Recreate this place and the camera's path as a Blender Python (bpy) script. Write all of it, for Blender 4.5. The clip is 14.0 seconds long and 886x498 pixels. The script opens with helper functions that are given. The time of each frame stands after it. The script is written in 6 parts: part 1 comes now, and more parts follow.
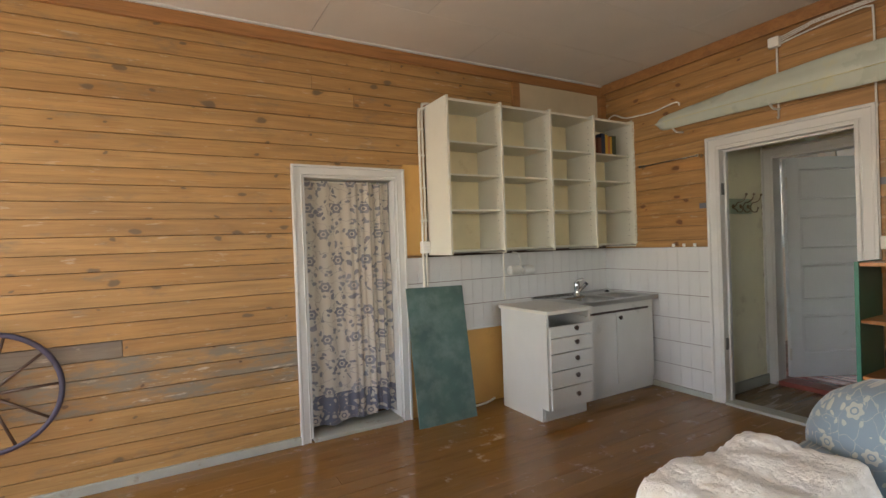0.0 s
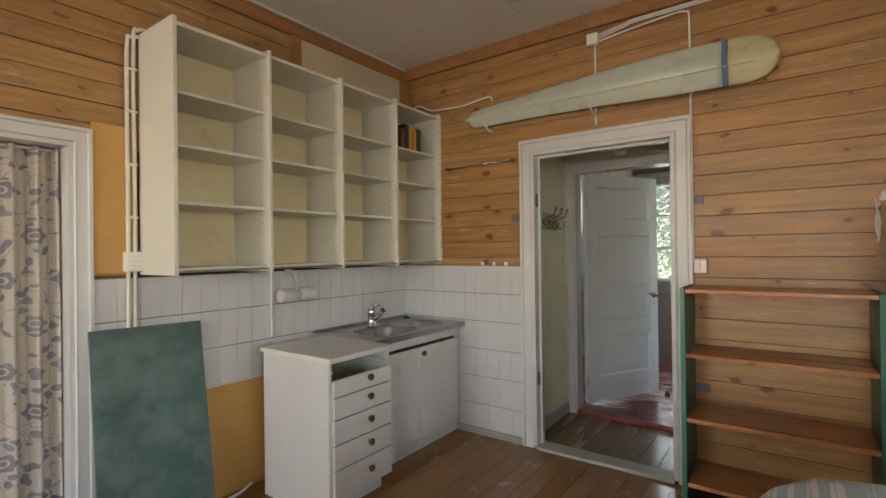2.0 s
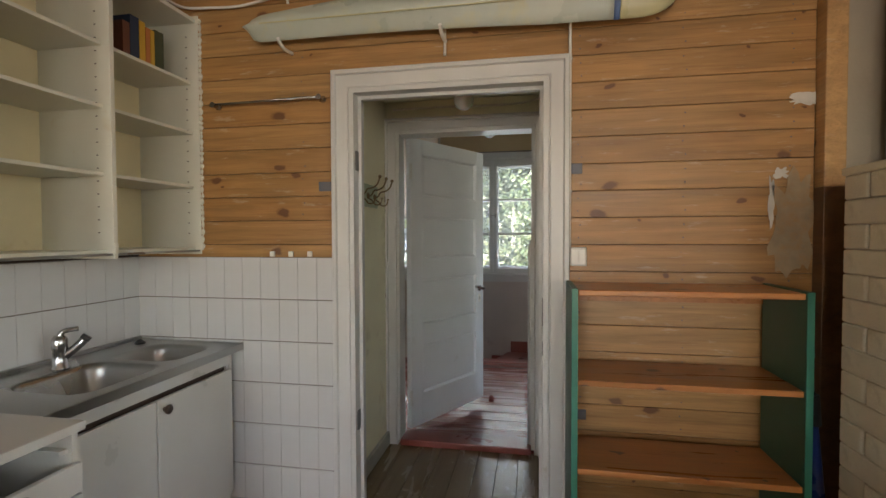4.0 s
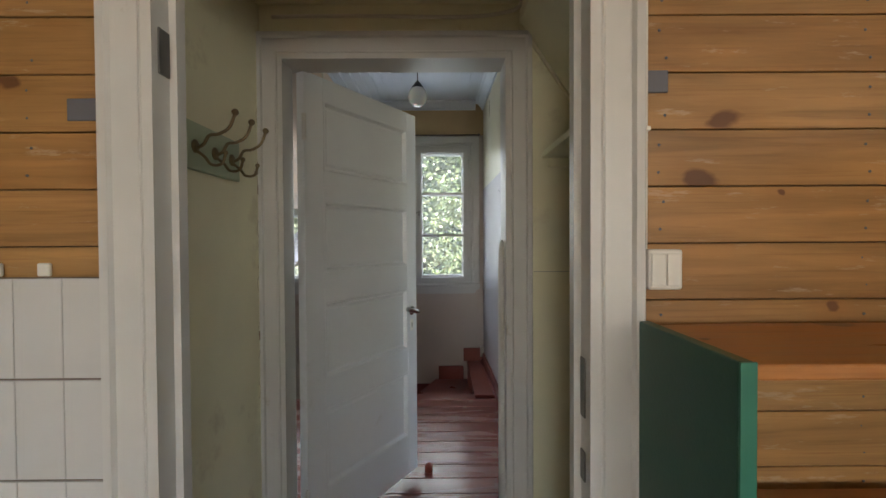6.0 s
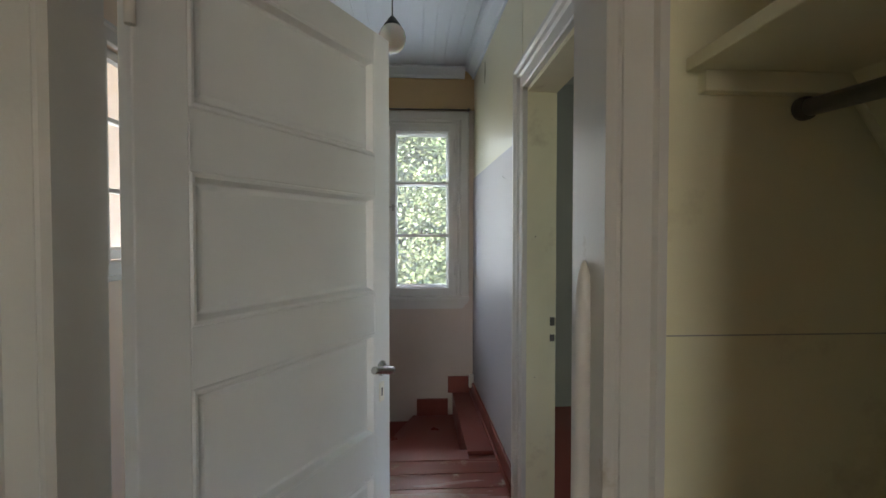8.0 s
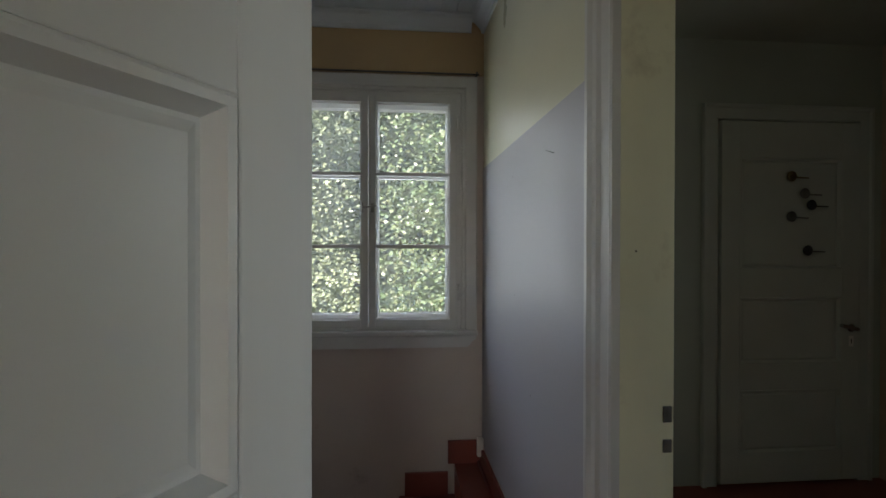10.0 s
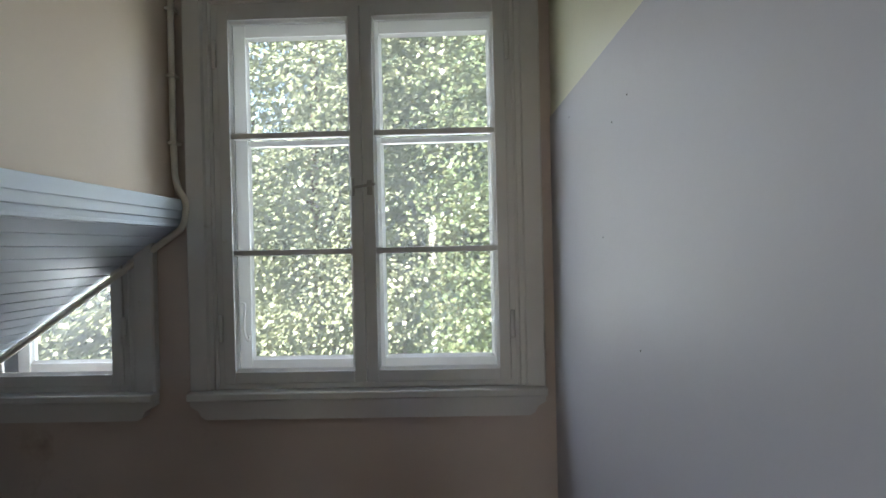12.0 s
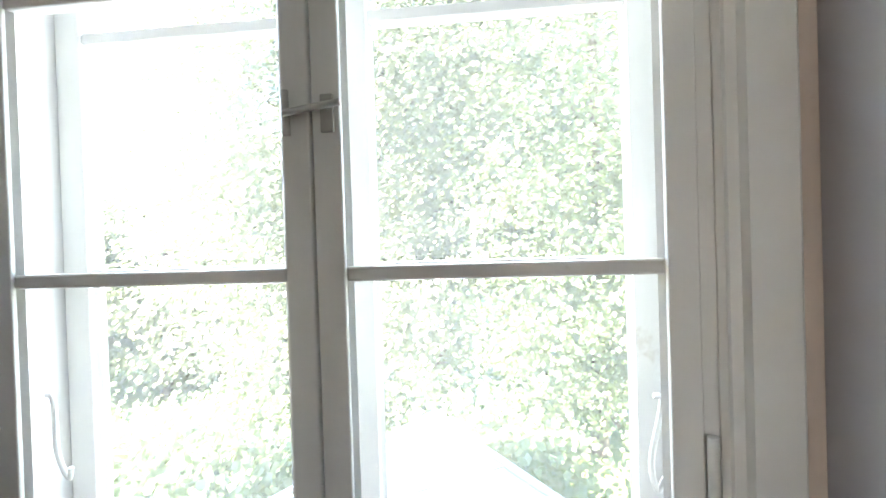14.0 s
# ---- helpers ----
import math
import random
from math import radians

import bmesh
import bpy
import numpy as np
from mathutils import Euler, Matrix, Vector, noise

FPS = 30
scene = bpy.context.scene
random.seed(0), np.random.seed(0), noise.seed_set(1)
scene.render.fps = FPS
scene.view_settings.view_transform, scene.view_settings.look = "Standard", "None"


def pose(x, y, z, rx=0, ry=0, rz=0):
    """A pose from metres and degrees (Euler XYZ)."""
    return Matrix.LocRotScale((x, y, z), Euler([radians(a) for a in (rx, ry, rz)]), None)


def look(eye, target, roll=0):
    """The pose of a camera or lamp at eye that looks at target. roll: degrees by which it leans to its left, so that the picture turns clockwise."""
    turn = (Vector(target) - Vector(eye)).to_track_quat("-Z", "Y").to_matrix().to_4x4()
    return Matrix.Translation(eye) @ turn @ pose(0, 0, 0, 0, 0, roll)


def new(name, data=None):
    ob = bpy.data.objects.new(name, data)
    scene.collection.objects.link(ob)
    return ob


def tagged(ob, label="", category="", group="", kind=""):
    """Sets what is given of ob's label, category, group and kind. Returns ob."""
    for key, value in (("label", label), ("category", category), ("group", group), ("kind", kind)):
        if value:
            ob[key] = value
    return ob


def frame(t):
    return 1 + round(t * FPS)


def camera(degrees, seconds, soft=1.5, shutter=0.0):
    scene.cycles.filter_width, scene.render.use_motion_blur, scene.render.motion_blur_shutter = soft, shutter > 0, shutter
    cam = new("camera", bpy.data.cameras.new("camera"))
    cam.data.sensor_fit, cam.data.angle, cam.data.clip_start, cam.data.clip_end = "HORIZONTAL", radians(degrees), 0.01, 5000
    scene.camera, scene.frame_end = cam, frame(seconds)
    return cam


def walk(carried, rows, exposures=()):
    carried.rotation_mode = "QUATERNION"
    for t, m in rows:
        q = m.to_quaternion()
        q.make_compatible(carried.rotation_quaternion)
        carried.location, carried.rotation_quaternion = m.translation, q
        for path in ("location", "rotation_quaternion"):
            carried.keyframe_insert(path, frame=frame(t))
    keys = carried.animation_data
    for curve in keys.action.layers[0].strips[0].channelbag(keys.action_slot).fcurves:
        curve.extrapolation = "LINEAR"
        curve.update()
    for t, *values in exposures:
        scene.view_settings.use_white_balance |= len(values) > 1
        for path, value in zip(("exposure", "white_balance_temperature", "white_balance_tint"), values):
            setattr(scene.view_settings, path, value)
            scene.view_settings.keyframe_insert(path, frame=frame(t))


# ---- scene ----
cam = camera(85.6, 14.0)
PATH = [
    (0, (0.523, 0.496, 1.314), (1.509, 2.236, 1.296), -2.1),
    (0.5, (0.689, 0.66, 1.315), (1.854, 2.286, 1.296), -1.6),
    (1, (0.845, 0.887, 1.315), (2.205, 2.354, 1.289), -1.3),
    (1.5, (1.033, 1.088, 1.315), (2.547, 2.395, 1.304), -0.9),
    (2, (1.254, 1.264, 1.33), (2.874, 2.437, 1.339), -0.7),
    (2.5, (1.439, 1.437, 1.335), (3.186, 2.41, 1.359), -0.8),
    (3, (1.67, 1.619, 1.336), (3.538, 2.334, 1.33), -0.6),
    (3.5, (1.895, 1.76, 1.331), (3.821, 2.296, 1.279), -0.4),
    (4, (2.144, 1.849, 1.322), (4.109, 2.217, 1.265), -0.2),
    (4.2, (2.245, 1.898, 1.311), (4.222, 2.191, 1.257), -0.1),
    (6.3, (3.445, 2.124, 1.288), (5.417, 2.092, 1.263), -0.4),
    (6.5, (3.548, 2.146, 1.286), (5.515, 2.093, 1.271), -0.4),
    (7, (3.804, 2.159, 1.292), (5.78, 2.034, 1.274), -0.1),
    (7.5, (4.05, 2.154, 1.297), (6.046, 2.042, 1.271), 0.2),
    (7.7, (4.151, 2.152, 1.315), (6.147, 2.041, 1.272), 0.1),
    (9.8, (5.32, 2.14, 1.355), (7.312, 1.961, 1.326), -0.2),
    (10, (5.419, 2.147, 1.342), (7.411, 1.974, 1.329), 0.1),
    (10.5, (5.667, 2.13, 1.349), (7.661, 1.986, 1.329), -0.1),
    (11, (5.956, 2.067, 1.365), (7.952, 1.941, 1.323), -0.4),
    (11.5, (6.253, 2.007, 1.335), (8.252, 1.94, 1.319), -0.8),
    (12, (6.565, 2.016, 1.344), (8.565, 2.058, 1.337), -1.3),
    (12.5, (6.87, 2.063, 1.362), (8.867, 2.176, 1.339), -1.6),
    (13, (7.189, 2.093, 1.381), (9.184, 2.23, 1.368), -1.4),
    (13.5, (7.434, 2.122, 1.376), (9.43, 2.253, 1.415), -1.2),
    (14, (7.662, 2.089, 1.378), (9.652, 2.293, 1.356), -1.8),
]
EXPOSURES = ((0, 3.4), (4, 3.35), (6.5, 3.3), (7, 3.27), (7.7, 3.5), (10, 2.72), (10.5, 2.85), (11, 2.95), (11.5, 3.0), (12, 3.12), (12.5, 3.3), (13, 3.65), (13.5, 4.2), (14, 4.5))
walk(cam, [(t, look(eye, target, roll)) for t, eye, target, roll in PATH], EXPOSURES)

# ---- light and sky ----
world = bpy.data.worlds.new("sky_world")
scene.world = world
world.use_nodes = True
wn = world.node_tree.nodes
sky = wn.new("ShaderNodeTexSky")
sky.sky_type = "NISHITA"
sky.sun_disc = False
sky.sun_elevation = radians(42)
sky.sun_rotation = radians(-70)
wn["Background"].inputs["Strength"].default_value = 0.14
world.node_tree.links.new(sky.outputs[0], wn["Background"].inputs["Color"])

sun = new("sun", bpy.data.lights.new("sun", "SUN"))
sun.data.energy = 5.0
sun.data.angle = radians(0.5)
sun.data.color = (1.0, 0.95, 0.86)
sun.matrix_world = look((0, 0, 20), (0.70 * 20, -0.25 * 20, 20 - 0.67 * 20))


def window_light(name, eye, target, w, h, watts, colour=(0.93, 0.97, 1.0)):
    lamp = new(name, bpy.data.lights.new(name, "AREA"))
    lamp.data.shape, lamp.data.size, lamp.data.size_y = "RECTANGLE", w, h
    lamp.data.energy, lamp.data.color = watts, colour
    lamp.matrix_world = look(eye, target)
    return lamp


WARM = (1.0, 0.985, 0.94)
COOL = (0.86, 0.93, 1.0)
window_light("sky_light_south_a", (-0.3, -2.62, 1.55), (-0.3, 0, 1.45), 1.3, 1.4, 3.2, WARM)
window_light("sky_light_south_b", (2.2, -2.62, 1.55), (2.2, 0, 1.45), 1.3, 1.4, 3.2, WARM)
# West pair: unseen windows added to light the east wall and vestibule.
window_light("sky_light_west_a", (-2.29, 0.5, 1.55), (0, 0.62, 1.45), 1.3, 1.4, 5.2, WARM)
window_light("sky_light_west_b", (-2.29, 2.95, 1.55), (0, 2.7, 1.45), 1.1, 1.4, 5.6, WARM)
window_light("sky_light_hall", (8.60, 2.35, 1.55), (7, 2.3, 1.40), 1.0, 1.3, 1.7, COOL)
window_light("sky_light_stair", (8.60, 3.53, 1.15), (7, 3.4, 1.0), 0.45, 0.5, 0.7, COOL)
window_light("sky_light_north", (6.77, 3.64, 1.7), (6.7, 2.0, 1.4), 0.5, 0.85, 0.35)
# Fill lamp that brightens the side room from an unseen, added opening.
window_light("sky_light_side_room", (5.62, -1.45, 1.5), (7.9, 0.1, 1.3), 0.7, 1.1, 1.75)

# ---- materials ----


class Mat:
    """A node material with short ways to add nodes."""

    def __init__(self, name, rough=0.5, metal=0.0):
        self.m = bpy.data.materials.new(name)
        self.m.use_nodes = True
        self.t = self.m.node_tree
        self.b = self.t.nodes["Principled BSDF"]
        self.b.inputs["Roughness"].default_value = rough
        self.b.inputs["Metallic"].default_value = metal

    def n(self, kind, **props):
        node = self.t.nodes.new("ShaderNode" + kind)
        for k, v in props.items():
            node.inputs[k].default_value = v
        return node

    def link(self, a, b):
        self.t.links.new(a, b)

    def coords(self, scale=(1, 1, 1), jitter=False):
        tc = self.n("TexCoord")
        mp = self.n("Mapping")
        mp.inputs["Scale"].default_value = scale
        self.link(tc.outputs["Object"], mp.inputs["Vector"])
        if jitter:
            oi = self.n("ObjectInfo")
            mul = self.math("MULTIPLY", oi.outputs["Random"], 57.0)
            comb = self.n("CombineXYZ")
            for i in range(3):
                self.link(mul, comb.inputs[i])
            self.link(comb.outputs[0], mp.inputs["Location"])
        return mp.outputs[0]

    def math(self, op, a, b=0.0, c=None):
        nd = self.n("Math")
        nd.operation = op
        for i, v in enumerate((a, b, c)):
            if v is None:
                continue
            if isinstance(v, (int, float)):
                nd.inputs[i].default_value = v
            else:
                self.link(v, nd.inputs[i])
        return nd.outputs[0]

    def noise(self, vec, scale, detail=4, rough=0.55, dist=0.0):
        nd = self.n("TexNoise", Scale=scale, Detail=detail, Roughness=rough, Distortion=dist)
        self.link(vec, nd.inputs["Vector"])
        return nd.outputs["Fac"]

    def ramp(self, fac, *stops):
        nd = self.n("ValToRGB")
        el = nd.color_ramp.elements
        while len(el) < len(stops):
            el.new(0.5)
        for e, (p, c) in zip(el, stops):
            e.position = p
            e.color = (*c, 1) if len(c) == 3 else c
        self.link(fac, nd.inputs["Fac"])
        return nd.outputs["Color"]

    def step(self, fac, lo, hi):
        nd = self.n("MapRange")
        nd.inputs["From Min"].default_value = lo
        nd.inputs["From Max"].default_value = hi
        self.link(fac, nd.inputs["Value"])
        return nd.outputs["Result"]

    def mix(self, fac, a, b, mode="MIX"):
        nd = self.n("Mix")
        nd.data_type = "RGBA"
        nd.blend_type = mode
        for sock, v in ((nd.inputs[0], fac), (nd.inputs[6], a), (nd.inputs[7], b)):
            if isinstance(v, (int, float)):
                sock.default_value = v
            elif isinstance(v, tuple):
                sock.default_value = (*v, 1)
            else:
                self.link(v, sock)
        return nd.outputs[2]

    def colour(self, c):
        if isinstance(c, tuple):
            self.b.inputs["Base Color"].default_value = (*c, 1)
        else:
            self.link(c, self.b.inputs["Base Color"])

    def rough(self, r):
        self.link(r, self.b.inputs["Roughness"])

    def bump(self, h, strength=0.2, distance=0.01):
        nd = self.n("Bump", Strength=strength, Distance=distance)
        self.link(h, nd.inputs["Height"])
        self.link(nd.outputs[0], self.b.inputs["Normal"])


def plain(name, c, rough=0.5, metal=0.0, vary=0.08, scale=3.0, bump=0.0, stain=None, stain_at=(0.6, 0.75)):
    """Paint, plaster, metal or plastic with soft blotches and fine grain."""
    k = Mat(name, rough, metal)
    v = k.coords()
    big = k.noise(v, scale, 5)
    fine = k.noise(v, scale * 26, 3)
    lo = tuple(max(0, x * (1 - vary)) for x in c)
    hi = tuple(min(1, x * (1 + vary)) for x in c)
    col = k.ramp(big, (0.3, lo), (0.7, hi))
    if stain:
        blot = k.noise(v, scale * 1.7, 6, 0.65)
        col = k.mix(k.step(blot, *stain_at), col, stain)
    k.colour(col)
    k.rough(k.ramp(big, (0.3, (max(rough - 0.08, 0.02),) * 3), (0.7, (min(rough + 0.08, 1),) * 3)))
    if bump:
        k.bump(k.math("ADD", fine, k.math("MULTIPLY", big, 1.5)), bump, 0.004)
    return k.m


def wood(name, tones, rough, knots=True, grey=0.0, grain=(1.6, 14, 24), dark=0.35, gloss_bump=0.15, knot=(0.10, 0.05, 0.025), blot=(0.54, 0.72), grey_tone=(0.165, 0.125, 0.08), chalk=0.4):
    """Boards with grain along local x; tone and figure differ from board to board."""
    k = Mat(name, rough)
    oi = k.n("ObjectInfo")
    v = k.coords(grain, True)
    g1 = k.noise(v, 1.0, 6, 0.6, 0.6)
    g2 = k.noise(k.coords((grain[0] * 2.5, grain[1] * 6, grain[2] * 6), True), 1.0, 3, 0.6)
    base = k.ramp(oi.outputs["Random"], *[(i / max(1, len(tones) - 1), t) for i, t in enumerate(tones)])
    streak = k.ramp(g1, (0.3, (1 - dark,) * 3), (0.68, (1.08,) * 3))
    col = k.mix(1.0, base, streak, "MULTIPLY")
    col = k.mix(k.math("MULTIPLY", k.step(g2, 0.52, 0.72), 0.4), col, (tones[0][0] * 0.45, tones[0][1] * 0.38, tones[0][2] * 0.32))
    if grey:
        spots = k.noise(k.coords((1.6, 3, 5), True), 2.4, 6, 0.68)
        col = k.mix(k.math("MULTIPLY", k.step(spots, *blot), grey), col, grey_tone)
        saw = k.noise(k.coords((7, 20, 110), True), 1.0, 4, 0.7)
        col = k.mix(k.math("MULTIPLY", k.step(saw, 0.58, 0.72), 0.25 * grey), col, (tones[0][0] * 0.55, tones[0][1] * 0.55, tones[0][2] * 0.6))
        pale = k.noise(k.coords((3, 3, 16), True), 2.3, 6, 0.7)
        col = k.mix(k.math("MULTIPLY", k.step(pale, 0.60, 0.68), chalk), col, (0.60, 0.50, 0.38))
    if knots:
        vo = k.n("TexVoronoi", Scale=4.6)
        vo.voronoi_dimensions = "2D"
        sep = k.n("SeparateXYZ")
        k.link(k.coords((0.75, 1.0, 1.25), True), sep.inputs[0])
        flat2 = k.n("CombineXYZ")
        k.link(sep.outputs[0], flat2.inputs[0])
        k.link(k.math("ADD", sep.outputs[1], sep.outputs[2]), flat2.inputs[1])
        wob = k.n("TexNoise", Scale=11.0, Detail=3.0)
        k.link(flat2.outputs[0], wob.inputs["Vector"])
        bent = k.n("VectorMath")
        bent.operation = "MULTIPLY_ADD"
        k.link(wob.outputs["Color"], bent.inputs[0])
        bent.inputs[1].default_value = (0.09, 0.05, 0.0)
        k.link(flat2.outputs[0], bent.inputs[2])
        k.link(bent.outputs[0], vo.inputs["Vector"])
        gate = k.n("SeparateColor")
        k.link(vo.outputs["Color"], gate.inputs[0])
        on = k.math("GREATER_THAN", gate.outputs[0], 0.46)
        spot = k.math("MULTIPLY", k.math("SUBTRACT", 1.0, k.step(k.math("MULTIPLY", vo.outputs["Distance"], k.math("ADD", 0.6, k.math("MULTIPLY", gate.outputs[1], 1.9))), 0.058, 0.09)), on)
        halo = k.math("MULTIPLY", k.math("SUBTRACT", 1.0, k.step(vo.outputs["Distance"], 0.06, 0.30)), on)
        col = k.mix(k.math("MULTIPLY", halo, 0.3), col, (tones[0][0] * 0.72, tones[0][1] * 0.6, tones[0][2] * 0.45))
        col = k.mix(k.math("MULTIPLY", spot, 0.88), col, knot)
    k.colour(col)
    k.rough(k.ramp(g1, (0.3, (rough - 0.06,) * 3), (0.7, (rough + 0.1,) * 3)))
    k.bump(g1, gloss_bump, 0.004)
    return k.m


PINE = ((0.37, 0.194, 0.060), (0.42, 0.23, 0.077), (0.455, 0.258, 0.092), (0.38, 0.198, 0.062), (0.435, 0.243, 0.084), (0.36, 0.193, 0.066))
M_PLANK = wood("aged_pine_planks", PINE, 0.5, True, 0.6, dark=0.32, gloss_bump=0.25, knot=(0.13, 0.085, 0.045), blot=(0.56, 0.70), chalk=0.4)
M_PLANK_W = wood("weathered_pine_planks", ((0.36, 0.20, 0.075), (0.41, 0.235, 0.092), (0.33, 0.19, 0.08)), 0.6, True, 0.95, dark=0.42, gloss_bump=0.4, blot=(0.44, 0.58), grey_tone=(0.20, 0.165, 0.12), chalk=0.7)
M_PLANK_G = wood("grey_driftwood_plank", ((0.21, 0.16, 0.115), (0.23, 0.175, 0.125)), 0.7, False, 0.5, dark=0.4, gloss_bump=0.4, chalk=0.5)
M_PLANK_E = wood("oiled_pine_planks", ((0.36, 0.178, 0.055), (0.45, 0.245, 0.084), (0.40, 0.20, 0.062), (0.47, 0.265, 0.098), (0.35, 0.17, 0.051)), 0.42, True, 0.14, dark=0.42, gloss_bump=0.2, knot=(0.11, 0.04, 0.014), chalk=0.35)
M_TRIM = wood("brown_stained_trim", ((0.32, 0.145, 0.045), (0.37, 0.17, 0.055)), 0.45, False, 0.0)
M_POST = wood("pine_post", ((0.52, 0.30, 0.12), (0.53, 0.31, 0.125)), 0.45, True, 0.1)
M_POSTD = wood("dark_red_brown_post", ((0.16, 0.075, 0.03), (0.17, 0.08, 0.032)), 0.4, True, 0.0)
M_SHELF = wood("orange_stained_pine_shelf", ((0.43, 0.165, 0.044), (0.48, 0.195, 0.055)), 0.3, True, 0.0, (1.6, 16, 16))
M_FLOOR = wood("brown_painted_floor", ((0.225, 0.108, 0.026), (0.236, 0.114, 0.028), (0.23, 0.110, 0.027)), 0.13, False, 0.12, (0.8, 5, 5), 0.16, 0.06)
M_FLOOR_V = wood("dark_brown_vestibule_floor", ((0.165, 0.115, 0.058), (0.185, 0.13, 0.066)), 0.22, False, 0.3, (1.0, 9, 9), 0.25, 0.15)
M_RED = wood("red_painted_boards", ((0.22, 0.055, 0.04), (0.25, 0.065, 0.048), (0.235, 0.075, 0.055)), 0.24, False, 0.3, (1.0, 9, 9), 0.25, 0.2)
M_REDP = plain("red_brown_paint", (0.20, 0.045, 0.032), 0.34, 0, 0.10, 3, 0.05)
M_WHITE = plain("old_white_gloss_paint", (0.575, 0.565, 0.54), 0.38, 0, 0.05, 4, 0.08, (0.40, 0.35, 0.28), (0.66, 0.76))
M_WHITEB = plain("cool_white_door_paint", (0.66, 0.68, 0.70), 0.36, 0, 0.04, 3, 0.06, (0.52, 0.52, 0.50), (0.68, 0.82))
M_CREAM = plain("cream_vestibule_paint", (0.75, 0.725, 0.53), 0.55, 0, 0.08, 2.2, 0.12, (0.50, 0.44, 0.30), (0.6, 0.8))
M_LAM = plain("white_laminate", (0.585, 0.57, 0.525), 0.35, 0, 0.03, 5, 0.0, (0.58, 0.54, 0.47), (0.64, 0.85))
M_CABW = plain("cream_cabinet_paint", (0.66, 0.64, 0.545), 0.42, 0, 0.04, 4, 0.03, (0.60, 0.53, 0.38), (0.62, 0.82))
M_CABIN = plain("yellowed_cabinet_back", (0.70, 0.60, 0.375), 0.5, 0, 0.08, 3, 0.05, (0.50, 0.38, 0.19), (0.6, 0.8))
M_TILE = plain("white_tile", (0.59, 0.58, 0.565), 0.22, 0, 0.03, 6, 0.02)
M_GROUT = plain("brown_grout", (0.16, 0.125, 0.10), 0.85, 0, 0.15, 20)
M_GAP = plain("dark_board_gap", (0.05, 0.03, 0.018), 0.8, 0, 0.15, 20)
M_BOARDO = plain("ochre_hardboard", (0.52, 0.29, 0.08), 0.55, 0, 0.1, 3, 0.06, (0.40, 0.20, 0.05), (0.62, 0.8))
M_BEIGE = plain("beige_fibreboard", (0.50, 0.41, 0.27), 0.8, 0, 0.08, 4, 0.1)
M_CEIL = plain("white_ceiling_board", (0.66, 0.63, 0.58), 0.75, 0, 0.05, 2, 0.05)
M_HCEIL = plain("bluish_white_ceiling_paint", (0.60, 0.655, 0.73), 0.45, 0, 0.04, 3, 0.05)
M_PLASTER = plain("grey_plaster", (0.38, 0.33, 0.26), 0.85, 0, 0.1, 2.5, 0.3)
M_HALLWALL = plain("tan_mauve_wallpaper", (0.54, 0.46, 0.41), 0.75, 0, 0.06, 2, 0.1, (0.34, 0.26, 0.21), (0.62, 0.8))
M_HALLTAN = plain("tan_upper_wall", (0.50, 0.36, 0.20), 0.75, 0, 0.06, 2, 0.1)
M_STAIRWALL = plain("peach_wall", (0.68, 0.56, 0.455), 0.6, 0, 0.05, 2, 0.08)
M_YELLOW = plain("pale_yellow_gloss_wall", (0.60, 0.575, 0.43), 0.35, 0, 0.05, 2, 0.06)
M_LILAC = plain("lilac_white_hardboard", (0.42, 0.405, 0.43), 0.5, 0, 0.05, 1.8, 0.08)
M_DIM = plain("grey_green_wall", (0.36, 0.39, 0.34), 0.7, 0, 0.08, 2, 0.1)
M_DIMDOOR = plain("grey_door_paint", (0.44, 0.47, 0.43), 0.45, 0, 0.05, 3, 0.05)
M_PINKW = plain("pinkish_wall", (0.42, 0.31, 0.24), 0.7, 0, 0.06, 2, 0.1)
M_GREEN = plain("dark_green_paint", (0.018, 0.085, 0.055), 0.4, 0, 0.15, 4, 0.08)
M_GREENEDGE = plain("green_edge_paint", (0.03, 0.16, 0.105), 0.4, 0, 0.12, 4, 0.05)
M_CHALK = plain("green_chalkboard", (0.062, 0.112, 0.096), 0.65, 0, 0.25, 3.4, 0.06, (0.16, 0.21, 0.19), (0.44, 0.78))
M_STEEL = plain("brushed_steel", (0.40, 0.40, 0.39), 0.30, 1.0, 0.01, 0.5)
M_CHROME = plain("chrome", (0.48, 0.48, 0.48), 0.22, 1.0, 0.03, 8)
M_BRASS = plain("old_brass", (0.20, 0.15, 0.08), 0.4, 1.0, 0.15, 14)
M_IRON = plain("dull_iron", (0.16, 0.155, 0.15), 0.45, 0.8, 0.2, 20)
M_LATCH = plain("worn_grey_metal", (0.36, 0.345, 0.32), 0.5, 0.35, 0.2, 24)
M_BLACK = plain("black_plastic", (0.02, 0.02, 0.022), 0.4)
M_KNOB = plain("dark_brown_knob", (0.045, 0.026, 0.018), 0.35)
M_PLASTIC = plain("white_plastic", (0.74, 0.72, 0.66), 0.35, 0, 0.03)
M_CABLE = plain("painted_cable", (0.66, 0.62, 0.53), 0.5, 0, 0.06, 10)
M_WHEEL = plain("violet_black_iron", (0.055, 0.045, 0.075), 0.55, 0, 0.25, 12, 0.2)
M_SPOKE = plain("dark_wooden_spoke", (0.075, 0.042, 0.026), 0.6, 0, 0.2, 12, 0.15)
M_GREY = plain("grey_floor_paint", (0.36, 0.36, 0.31), 0.45, 0, 0.1, 5, 0.15, (0.22, 0.17, 0.12), (0.6, 0.72))
M_BLUE = plain("blue_pole", (0.02, 0.04, 0.20), 0.3)
